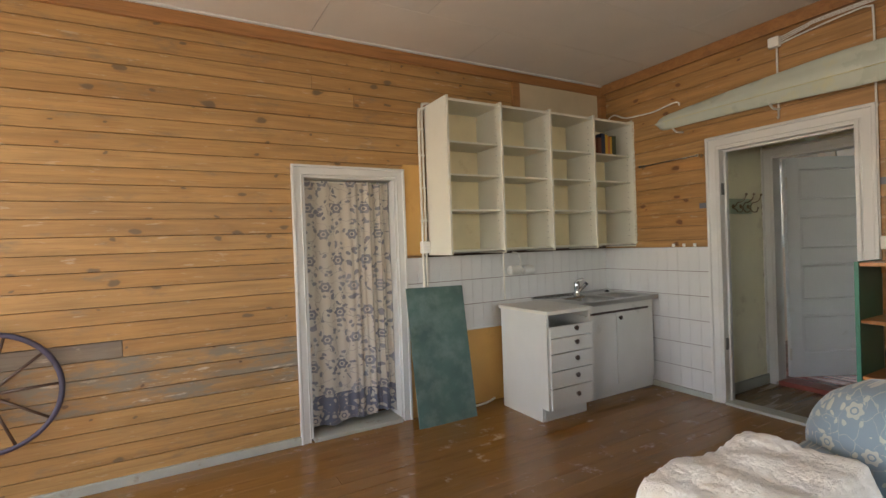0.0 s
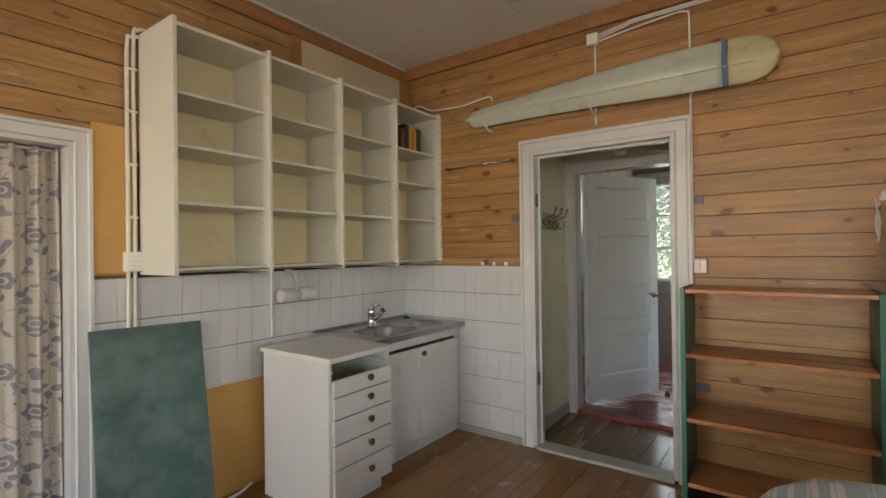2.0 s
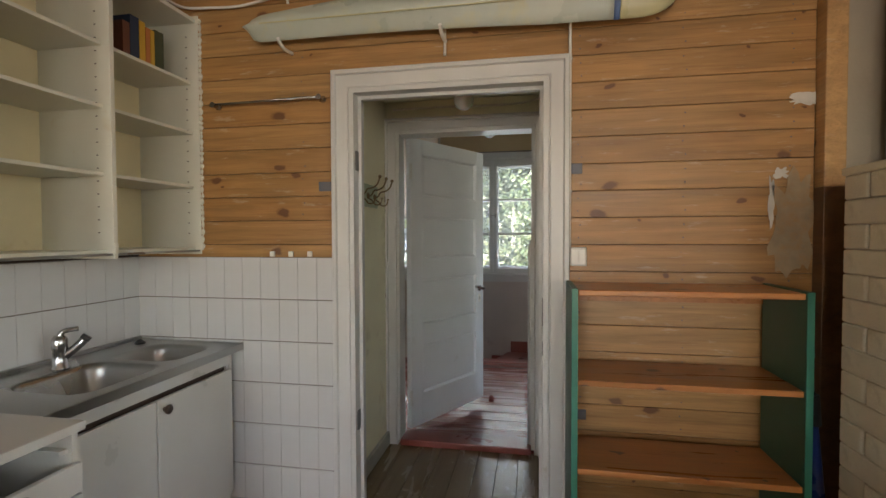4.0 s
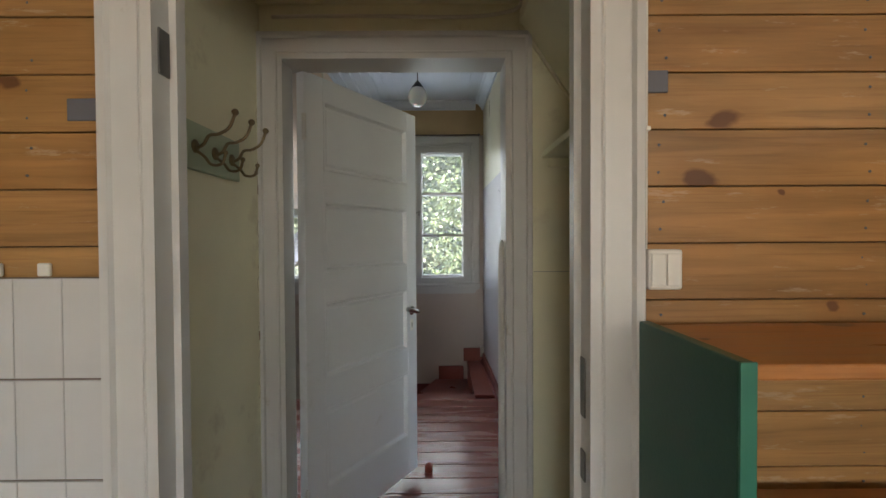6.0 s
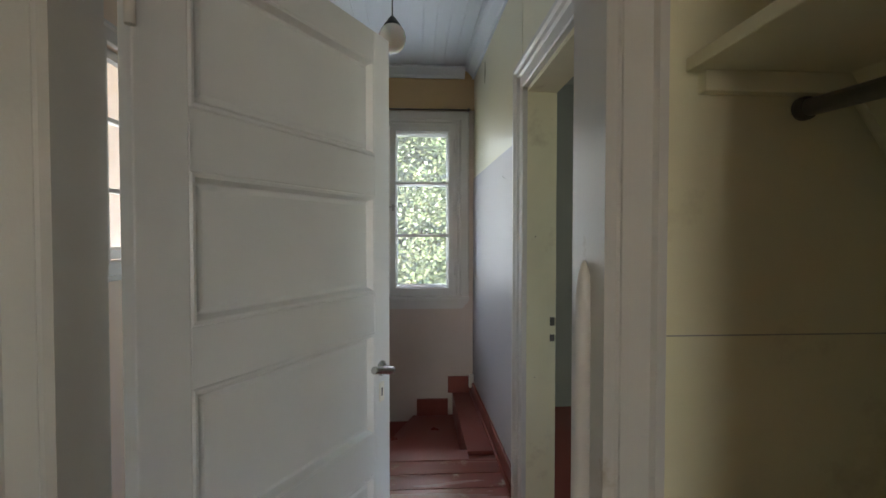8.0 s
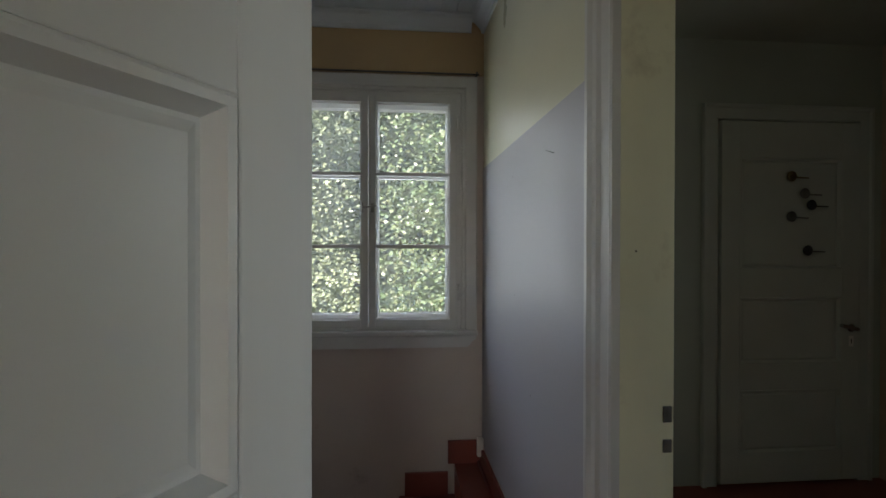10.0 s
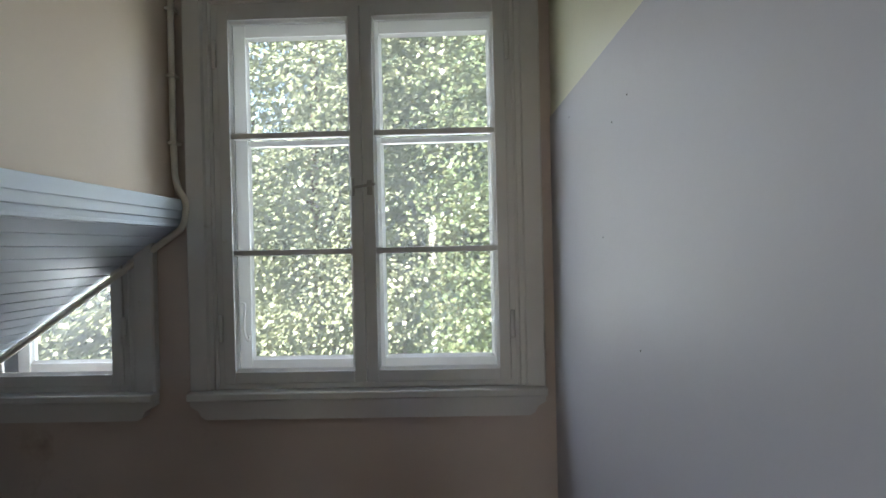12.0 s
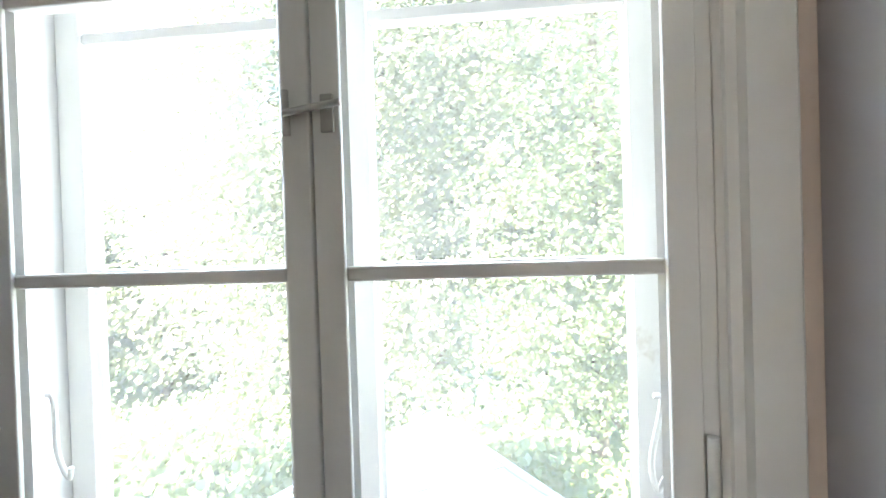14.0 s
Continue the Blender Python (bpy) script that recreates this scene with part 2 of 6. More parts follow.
M_SAGE = plain("sage_green_paint", (0.36, 0.42, 0.29), 0.5, 0, 0.08, 6)
M_SURF = plain("pale_blue_green_fibreglass", (0.47, 0.50, 0.42), 0.3, 0, 0.1, 3, 0.05, (0.55, 0.52, 0.30), (0.55, 0.75))
M_SURFN = plain("yellowed_fibreglass", (0.50, 0.47, 0.27), 0.3, 0, 0.12, 3, 0.04)
M_SURFB = plain("faded_blue_stripe", (0.09, 0.15, 0.30), 0.35, 0, 0.15, 8)
M_SURFY = plain("yellow_edge", (0.58, 0.50, 0.10), 0.4, 0, 0.1, 6)
M_LEAD = plain("blue_grey_plug", (0.12, 0.12, 0.14), 0.6)
M_ROOF = plain("white_metal_roof", (0.60, 0.61, 0.63), 0.45, 0.0, 0.05, 2)
M_BARK = plain("grey_bark", (0.12, 0.095, 0.07), 0.9, 0, 0.3, 6, 0.6)


def opal(name, c=(0.85, 0.84, 0.78)):
    k = Mat(name, 0.15)
    k.colour(c)
    k.b.inputs["Subsurface Weight"].default_value = 0.3
    k.b.inputs["Coat Weight"].default_value = 0.5
    return k.m


M_OPAL = opal("opal_glass")


def glass(name):
    k = Mat(name, 0.0)
    t = k.t
    tr = k.n("BsdfTransparent")
    gl = k.n("BsdfGlossy", Roughness=0.02)
    mixer = k.n("MixShader")
    lw = k.n("LayerWeight", Blend=0.5)
    gloss = k.math("ADD", 0.02, k.math("MULTIPLY", k.math("POWER", lw.outputs["Facing"], 5.0), 0.6))
    k.link(gloss, mixer.inputs[0])
    k.link(tr.outputs[0], mixer.inputs[1])
    k.link(gl.outputs[0], mixer.inputs[2])
    # Pale translucent layer imitates lens glare and haze over the view outside.
    veil = k.n("BsdfTranslucent")
    veil.inputs[0].default_value = (0.9, 0.92, 0.95, 1)
    veil_mix = k.n("MixShader")
    k.link(k.math("ADD", 0.010, k.math("MULTIPLY", k.noise(k.coords(), 3.0, 5, 0.65), 0.013)), veil_mix.inputs[0])
    k.link(mixer.outputs[0], veil_mix.inputs[1])
    k.link(veil.outputs[0], veil_mix.inputs[2])
    k.link(veil_mix.outputs[0], t.nodes["Material Output"].inputs["Surface"])
    return k.m


M_GLASS = glass("window_glass")


def print_cloth(name, ground, ink, ink2, cell, band=None, rough=0.85, stretch=1.0, axes=(0, 2)):
    """Cloth printed with rosettes and scattered leaves; a band of the ink colour below band height."""
    k = Mat(name, rough)
    tc = k.n("TexCoord")
    sp = k.n("SeparateXYZ")
    k.link(tc.outputs["Object"], sp.inputs[0])
    u = k.math("MULTIPLY", sp.outputs[axes[0]], stretch)
    w = sp.outputs[axes[1]]
    row = k.math("FLOOR", k.math("DIVIDE", w, cell * 0.9))
    us = k.math("ADD", k.math("DIVIDE", u, cell), k.math("MULTIPLY", row, 0.5))
    fu = k.math("SUBTRACT", k.math("FRACT", us), 0.5)
    fw = k.math("SUBTRACT", k.math("FRACT", k.math("DIVIDE", w, cell * 0.9)), 0.5)
    r = k.math("SQRT", k.math("ADD", k.math("MULTIPLY", fu, fu), k.math("MULTIPLY", fw, fw)))
    ang = k.math("ARCTAN2", fw, fu)
    lobe = k.math("ADD", 0.19, k.math("MULTIPLY", k.math("COSINE", k.math("MULTIPLY", ang, 6.0)), 0.025))
    petals = k.math("MULTIPLY", k.math("LESS_THAN", r, lobe), k.math("GREATER_THAN", r, 0.095))
    core = k.math("LESS_THAN", r, 0.058)
    fl = k.math("MAXIMUM", petals, core)
    comb = k.n("CombineXYZ")
    k.link(u, comb.inputs[0])
    k.link(w, comb.inputs[2])
    wob = k.n("TexNoise", Scale=9.0, Detail=2.0)
    k.link(comb.outputs[0], wob.inputs["Vector"])
    vec = k.n("VectorMath")
    vec.operation = "MULTIPLY_ADD"
    k.link(wob.outputs["Color"], vec.inputs[0])
    vec.inputs[1].default_value = (0.12, 0.12, 0.12)
    k.link(comb.outputs[0], vec.inputs[2])
    vo = k.n("TexVoronoi", Scale=1.0 / (cell * 0.23))
    k.link(vec.outputs[0], vo.inputs["Vector"])
    away = k.math("GREATER_THAN", r, 0.23)
    leaf = k.math("MULTIPLY", k.math("LESS_THAN", vo.outputs["Distance"], 0.34), away)
    vo2 = k.n("TexVoronoi", Scale=1.0 / (cell * 0.5))
    vo2.feature = "DISTANCE_TO_EDGE"
    k.link(vec.outputs[0], vo2.inputs["Vector"])
    stem = k.math("MULTIPLY", k.math("LESS_THAN", vo2.outputs["Distance"], 0.014), away)
    mask = k.math("MAXIMUM", k.math("MAXIMUM", fl, leaf), k.math("MULTIPLY", stem, 0.7))
    weave = k.noise(comb.outputs[0], 90, 2)
    tone = k.ramp(k.noise(comb.outputs[0], 5, 3), (0.35, ink), (0.65, ink2))
    col = k.mix(k.math("MULTIPLY", mask, 0.9), ground, tone)
    if band:
        low = k.math("LESS_THAN", w, band)
        inv = k.mix(k.math("MULTIPLY", mask, 0.75), ink, ground)
        col = k.mix(low, col, inv)
    k.colour(col)
    k.b.inputs["Sheen Weight"].default_value = 0.2
    k.bump(weave, 0.2, 0.002)
    return k.m


M_CURTAIN = print_cloth("cream_curtain_with_blue_flowers", (0.50, 0.445, 0.37), (0.115, 0.12, 0.16), (0.24, 0.235, 0.26), 0.21, 0.27)
M_SOFA = print_cloth("blue_grey_damask_with_cream_flowers", (0.20, 0.262, 0.315), (0.55, 0.52, 0.44), (0.43, 0.44, 0.40), 0.125, None, 0.8, 1.0, (1, 2))


def fur():
    k = Mat("cream_fleece", 0.95)
    v = k.coords()
    a = k.noise(v, 60, 6, 0.7)
    b = k.noise(v, 9, 4)
    k.colour(k.mix(k.step(b, 0.3, 0.75), (0.80, 0.76, 0.69), (0.68, 0.61, 0.51)))
    k.b.inputs["Sheen Weight"].default_value = 0.6
    k.bump(k.math("ADD", a, b), 0.7, 0.02)
    return k.m


M_FUR = fur()


def leaf_mat(name, tones):
    k = Mat(name, 0.38)
    ge = k.n("NewGeometry")
    k.colour(k.ramp(ge.outputs["Random Per Island"], *[(i / (len(tones) - 1), t) for i, t in enumerate(tones)]))
    k.b.inputs["Transmission Weight"].default_value = 0.0
    tl = k.n("BsdfTranslucent")
    k.link(k.ramp(ge.outputs["Random Per Island"], (0, (0.22, 0.26, 0.14)), (1, (0.31, 0.34, 0.21))), tl.inputs[0])
    mx = k.n("MixShader", Fac=0.52)
    k.link(k.b.outputs[0], mx.inputs[1])
    k.link(tl.outputs[0], mx.inputs[2])
    k.link(mx.outputs[0], k.t.nodes["Material Output"].inputs["Surface"])
    return k.m


# Green paled on purpose: haze and glare are put into these tones.
M_LEAF = leaf_mat("maple_leaves", ((0.15, 0.17, 0.10), (0.175, 0.195, 0.12), (0.21, 0.225, 0.15), (0.18, 0.20, 0.12)))
# Darker set; shade on the low bushes is put into this colour.
M_LEAF2 = leaf_mat("dark_leaves", ((0.075, 0.11, 0.05), (0.09, 0.125, 0.06), (0.11, 0.14, 0.07), (0.13, 0.135, 0.075)))


def grass():
    k = Mat("meadow_grass", 0.9)
    v = k.coords()
    k.colour(k.mix(k.noise(v, 0.6, 6), (0.06, 0.12, 0.03), (0.15, 0.17, 0.06)))
    k.bump(k.noise(v, 30, 4), 0.8, 0.05)
    return k.m


M_GRASS = grass()
M_BOOK = [plain("book_cover_%s" % n, c, 0.5) for n, c in (("navy", (0.02, 0.035, 0.07)), ("yellow", (0.55, 0.33, 0.04)), ("olive", (0.05, 0.06, 0.03)), ("brown", (0.14, 0.05, 0.03)), ("orange", (0.45, 0.16, 0.05)))]

# ---- builders ----


def obj(name, bm, mat, parent=None, label=""):
    me = bpy.data.meshes.new(name)
    bm.normal_update()
    bm.to_mesh(me)
    bm.free()
    if mat:
        me.materials.append(mat)
    ob = new(name, me)
    if parent is not None:
        ob.parent = parent
        ob.matrix_parent_inverse = world_of(parent).inverted()
    if label:
        ob["label"] = label
    return ob


def world_of(ob):
    m = ob.matrix_basis
    return world_of(ob.parent) @ ob.matrix_parent_inverse @ m if ob.parent else m


def part(name, bm, mat, parent, label=""):
    return obj(name, bm, mat, parent, label)


def thing(name, at, label, category, group="", kind=""):
    e = new(name)
    e.empty_display_size = 0.1
    e.matrix_basis = Matrix.Translation(at)
    return tagged(e, label, category, group, kind)


def add_box(bm, x0, x1, y0, y1, z0, z1, bevel=0.0, m=None):
    t = bmesh.new() if bevel else bm
    cx = Matrix.Translation(((x0 + x1) / 2, (y0 + y1) / 2, (z0 + z1) / 2)) @ Matrix.Diagonal((abs(x1 - x0), abs(y1 - y0), abs(z1 - z0), 1))
    made = bmesh.ops.create_cube(t, size=1, matrix=(m or Matrix()) @ cx)
    if bevel:
        bmesh.ops.bevel(t, geom=t.edges[:], offset=bevel, segments=2, affect="EDGES", profile=0.5)
        merge(bm, t)
    return bm


def merge(bm, t):
    me = bpy.data.meshes.new("tmp")
    t.to_mesh(me)
    t.free()
    bm.from_mesh(me)
    bpy.data.meshes.remove(me)


def box(x0, x1, y0, y1, z0, z1, bevel=0.0, m=None):
    return add_box(bmesh.new(), x0, x1, y0, y1, z0, z1, bevel, m)


def boxes(*rows):
    bm = bmesh.new()
    for r in rows:
        add_box(bm, *r)
    return bm


def add_cyl(bm, a, b, r0, r1=None, seg=16, caps=True):
    a, b = Vector(a), Vector(b)
    d = b - a
    m = Matrix.Translation((a + b) / 2) @ d.to_track_quat("Z", "Y").to_matrix().to_4x4()
    bmesh.ops.create_cone(bm, cap_ends=caps, segments=seg, radius1=r0, radius2=r0 if r1 is None else r1, depth=d.length, matrix=m)
    return bm


def cyl(a, b, r0, r1=None, seg=16):
    return smooth(add_cyl(bmesh.new(), a, b, r0, r1, seg))


def smooth(bm):
    for f in bm.faces:
        f.smooth = len(f.verts) <= 4
    return bm


def tube(points, r, seg=8, steps=6):
    """A round tube along a smooth line through the points."""
    pts = [Vector(p) for p in points]
    line = []
    for i in range(len(pts) - 1):
        p0, p1, p2, p3 = pts[max(i - 1, 0)], pts[i], pts[i + 1], pts[min(i + 2, len(pts) - 1)]
        for s in range(steps):
            t = s / steps
            line.append(0.5 * (2 * p1 + (p2 - p0) * t + (2 * p0 - 5 * p1 + 4 * p2 - p3) * t * t + (3 * p1 - p0 - 3 * p2 + p3) * t ** 3))
    line.append(pts[-1])
    bm = bmesh.new()
    rings = []
    up = Vector((0.13, 0.31, 0.94)).normalized()
    for i, p in enumerate(line):
        d = (line[min(i + 1, len(line) - 1)] - line[max(i - 1, 0)]).normalized()
        s = d.cross(up)
        s = s.normalized() if s.length > 1e-4 else Vector((1, 0, 0))
        n = s.cross(d).normalized()
        up = n
        rings.append([bm.verts.new(p + r * (math.cos(a) * s + math.sin(a) * n)) for a in [2 * math.pi * q / seg for q in range(seg)]])
    for a, b in zip(rings, rings[1:]):
        for q in range(seg):
            bm.faces.new((a[q], a[(q + 1) % seg], b[(q + 1) % seg], b[q])).smooth = True
    bm.faces.new(rings[0][::-1])
    bm.faces.new(rings[-1])
    bmesh.ops.recalc_face_normals(bm, faces=bm.faces[:])
    return bm


def lathe(profile, at, seg=24, axis=None):
    """A turned shape: (radius, height) pairs about z, or about axis."""
    bm = bmesh.new()
    rot = Vector(axis).to_track_quat("Z", "Y").to_matrix().to_4x4() if axis else Matrix()
    m = Matrix.Translation(at) @ rot
    rings = []
    for r, h in profile:
        rings.append([bm.verts.new(m @ Vector((r * math.cos(2 * math.pi * q / seg), r * math.sin(2 * math.pi * q / seg), h))) for q in range(seg)])
    for a, b in zip(rings, rings[1:]):
        for q in range(seg):
            bm.faces.new((a[q], a[(q + 1) % seg], b[(q + 1) % seg], b[q])).smooth = True
    bm.faces.new(rings[0][::-1])
    bm.faces.new(rings[-1])
    bmesh.ops.recalc_face_normals(bm, faces=bm.faces[:])
    return bm


def surface(f, nu, nv, thick=0.0):
    """A sheet of points f(u, v), with thickness along its normals."""
    bm = bmesh.new()
    g = [[bm.verts.new(f(i / nu, j / nv)) for j in range(nv + 1)] for i in range(nu + 1)]
    for i in range(nu):
        for j in range(nv):
            bm.faces.new((g[i][j], g[i + 1][j], g[i + 1][j + 1], g[i][j + 1])).smooth = True
    if thick:
        bm.normal_update()
        bmesh.ops.solidify(bm, geom=bm.faces[:], thickness=thick)
    return bm


class Face:
    """A wall's own frame: u along it, v out of it towards the viewer, z up."""

    def __init__(self, o, u, v):
        self.o, self.u, self.v = Vector(o), Vector(u), Vector(v)

    def p(self, u, v, z):
        return self.o + self.u * u + self.v * v + Vector((0, 0, z))

    def add(self, bm, u0, u1, v0, v1, z0, z1, bevel=0.0):
        a, b = self.p(u0, v0, z0), self.p(u1, v1, z1)
        lo, hi = [min(i, j) for i, j in zip(a, b)], [max(i, j) for i, j in zip(a, b)]
        return add_box(bm, lo[0], hi[0], lo[1], hi[1], lo[2], hi[2], bevel)

    def box(self, *a):
        return self.add(bmesh.new(), *a)


def casing(fc, u0, u1, z0, z1, profile, closed=False):
    """Mitred moulding round an opening; profile: (away from the opening, out of the wall)."""
    bm = bmesh.new()
    rows = []
    for a, b in profile:
        zb = z0 - a if closed else z0
        rows.append([bm.verts.new(fc.p(u, b, z)) for u, z in ((u0 - a, zb), (u0 - a, z1 + a), (u1 + a, z1 + a), (u1 + a, zb))])
    n = 4 if closed else 3
    for a, b in zip(rows, rows[1:] + rows[:1]):
        for i in range(n):
            j = (i + 1) % 4
            bm.faces.new((a[i], a[j], b[j], b[i]))
    if not closed:
        bm.faces.new([r[0] for r in rows])
        bm.faces.new([r[3] for r in rows])
    bmesh.ops.recalc_face_normals(bm, faces=bm.faces[:])
    return bm


CASE = ((0.0, 0.0), (0.0, 0.018), (0.006, 0.022), (0.012, 0.018), (0.062, 0.020), (0.068, 0.030), (0.084, 0.030), (0.088, 0.024), (0.088, 0.0))


def panel_door(name, hinge, angle, width, height, z0, panels, mat, label, side=1, handle=True, shift=0.0, stiles=(0.105, 0.105)):
    """A door leaf hung at hinge, its panels given as (bottom, top); angle: heading of the leaf in degrees."""
    d = thing(name, (hinge[0], hinge[1], z0), label, "door", "", "structure")
    m = Matrix.Translation((hinge[0], hinge[1], z0)) @ Matrix.Rotation(radians(angle), 4, "Z")
    m = m @ Matrix.Translation((0, shift, 0))
    th, st, sf = 0.04, stiles[0], stiles[1]
    for x, w in ((0, st), (width - sf, sf)):
        part("stile", box(x, x + w, -th / 2, th / 2, 0, height, 0.003, m), mat, d)
    edges = [0] + [e for p in panels for e in p] + [height]
    for a, b in zip(edges[0::2], edges[1::2]):
        part("rail", box(st, width - sf, -th / 2 + 0.0005, th / 2 - 0.0005, a, b, 0.002, m), mat, d)
    for a, b in panels:
        bm = bmesh.new()
        for s in (-1, 1):
            rings = []
            for inset, dep in ((0.0, 0.0195), (0.004, 0.0225), (0.011, 0.0215), (0.020, 0.0035), (0.024, 0.0035), (0.034, 0.0085), (0.05, 0.0085)):
                rings.append([bm.verts.new(m @ Vector((x, s * dep, z))) for x, z in ((st + inset, a + inset), (width - sf - inset, a + inset), (width - sf - inset, b - inset), (st + inset, b - inset))])
            for p, q in zip(rings, rings[1:]):
                for i in range(4):
                    bm.faces.new((p[i], p[(i + 1) % 4], q[(i + 1) % 4], q[i]))
            bm.faces.new(rings[-1])
        bmesh.ops.recalc_face_normals(bm, faces=bm.faces[:])
        part("panel", bm, mat, d)
    if handle:
        zz = 0.86
        for s in (-1, 1):
            h = part("door_handle", tube([m @ Vector((width - 0.05, s * 0.02, zz)), m @ Vector((width - 0.05, s * 0.055, zz)), m @ Vector((width - 0.07, s * 0.065, zz + 0.002)), m @ Vector((width - 0.15, s * 0.06, zz + 0.022))], 0.0115), M_CHROME, d, "polished chrome lever handle")
            part("rose", lathe(((0.024, 0), (0.024, 0.004), (0.016, 0.009), (0.012, 0.014)), m @ Vector((width - 0.05, s * 0.02, zz)), 20, m.to_3x3() @ Vector((0, s, 0))), M_CHROME, h)
            part("keyhole_plate", box(width - 0.064, width - 0.036, s * 0.0195, s * 0.0225, zz - 0.105, zz - 0.045, 0.001, m), M_PLASTIC, d, "pale keyhole plate")
            part("keyhole", box(width - 0.053, width - 0.047, s * 0.0215, s * 0.0232, zz - 0.088, zz - 0.062, 0, m), M_BLACK, d)
    for z in (0.2, height - 0.22):
        part("hinge", cyl(m @ Vector((-0.004, -side * 0.024, z - 0.05)), m @ Vector((-0.004, -side * 0.024, z + 0.05)), 0.009), M_WHITE, d)
    return d


def sash(win, fc, u0, u1, v, z0, z1, bars, stile, th, name="sash", rail_low=None):
    """A window sash: stiles, rails, glazing bars and panes, its outer size u0..u1, z0..z1."""
    low = rail_low or stile
    s = part(name, fc.box(u0, u0 + stile, v - th, v, z0, z1, 0.003), M_WHITE, win)
    part("stile", fc.box(u1 - stile, u1, v - th, v, z0, z1, 0.003), M_WHITE, s)
    part("rail", fc.box(u0 + stile, u1 - stile, v - th + 0.001, v - 0.001, z0, z0 + low, 0.003), M_WHITE, s)
    part("rail", fc.box(u0 + stile, u1 - stile, v - th + 0.001, v - 0.001, z1 - stile, z1, 0.003), M_WHITE, s)
    levels = [z0 + low] + list(bars) + [z1 - stile]
    for b in bars:
        part("glazing_bar", fc.box(u0 + stile, u1 - stile, v - th + 0.004, v - 0.004, b - 0.011, b + 0.011, 0.004), M_WHITE, s)
    for a, b in zip(levels, levels[1:]):
        p = part("pane", fc.box(u0 + stile - 0.006, u1 - stile + 0.006, v - th / 2 - 0.0015, v - th / 2 + 0.0015, a + 0.002, b - 0.002), M_GLASS, s)
        p.visible_shadow = False
        # putty fillet round the pane
        part("bead", casing(fc_shift(fc, v - th * 0.5), u0 + stile + 0.008, u1 - stile - 0.008, a + 0.010, b - 0.010, ((0, 0.0025), (0.010, 0.012), (0.010, 0.0025)), True), M_WHITE, s)
    return s


def fc_shift(fc, v):
    return Face(fc.o + fc.v * v, fc.u, fc.v)

# ---- the large structure ----
CEIL, HCEIL = 2.80, 2.74
NORTH = Face((0, 3.80, 0), (1, 0, 0), (0, -1, 0))
EAST = Face((4.23, 0, 0), (0, -1, 0), (-1, 0, 0))
BACK = Face((8.36, 0, 0), (0, -1, 0), (-1, 0, 0))
INNER = Face((5.05, 0, 0), (0, -1, 0), (-1, 0, 0))
SOUTHH = Face((0, 1.615, 0), (1, 0, 0), (0, 1, 0))


def structure(name, bm, mat, label, category):
    return tagged(obj(name, bm, mat), label, category, "", "structure")


# room shell
wall_north = structure("wall_north", boxes((-2.3, 1.305, 3.82, 4.0, 0, CEIL), (2.0, 4.4, 3.82, 4.0, 0, CEIL), (1.305, 2.0, 3.82, 4.0, 1.825, CEIL)), M_GAP, "pine plank wall with a curtained doorway", "wall")
wall_east = structure("wall_east", boxes((4.25, 4.30, 2.665, 3.82, 0, CEIL), (4.25, 4.30, 0.70, 1.785, 0, CEIL), (4.25, 4.30, 1.785, 2.665, 1.985, CEIL)), M_GAP, "pine plank wall with an open doorway", "wall")
wall_chimney = structure("wall_chimney", box(4.22, 4.30, -2.7, 0.70, 0, CEIL), M_PLASTER, "grey plastered wall beside the brick stove", "wall")
wall_south = structure("wall_south", boxes((-2.3, -0.95, -2.7, -2.56, 0, CEIL), (0.35, 1.55, -2.7, -2.56, 0, CEIL), (2.85, 4.22, -2.7, -2.56, 0, CEIL), (-0.95, 0.35, -2.7, -2.56, 0, 0.85), (1.55, 2.85, -2.7, -2.56, 0, 0.85), (-0.95, 0.35, -2.7, -2.56, 2.25, CEIL), (1.55, 2.85, -2.7, -2.56, 2.25, CEIL)), M_PLANK, "plank wall with two windows", "wall")
# Both west openings are unseen, added to let light in.
wall_west = structure("wall_west", boxes((-2.3, -2.2, -2.56, -0.15, 0, CEIL), (-2.3, -2.2, 1.15, 2.4, 0, CEIL), (-2.3, -2.2, 3.5, 3.82, 0, CEIL), (-2.3, -2.2, 2.4, 3.5, 0, 0.85), (-2.3, -2.2, 2.4, 3.5, 2.25, CEIL), (-2.3, -2.2, -0.15, 1.15, 0, 0.85), (-2.3, -2.2, -0.15, 1.15, 2.25, CEIL)), M_PLANK, "plank wall with two windows", "wall")
# Unseen cover slab, added to stop sun leaking into the open stairwell.
structure("roof", box(-2.9, 9.0, -3.2, 6.8, 3.2, 3.4), M_ROOF, "unseen slab added over the house to keep sun out", "roof")
floor = structure("floor", box(-2.3, 4.25, -2.7, 4.9, -0.2, -0.022), M_GAP, "glossy brown painted wooden floor", "floor")
bm = box(-2.3, 4.30, -2.7, 4.0, CEIL + 0.004, CEIL + 0.15)
random.seed(5)
for r in range(7):
    y = 3.80 - (r + 1) * 0.60
    off = 0.6 if r % 2 else 0.0
    x = -2.2 - off
    while x < 4.22:
        a, b = max(x, -2.2), min(x + 1.2, 4.225)
        if b - a > 0.05:
            add_box(bm, a + 0.0015, b - 0.0015, y + 0.0015, min(y + 0.60, 3.80) - 0.0015, CEIL - 0.004 - random.random() * 0.002, CEIL + 0.006)
        x += 1.2
add_box(bm, -2.2, 4.225, -2.56, -0.41, CEIL - 0.004, CEIL + 0.006)
ceiling = structure("ceiling", bm, M_CEIL, "off-white ceiling of square-edged boards", "ceiling")

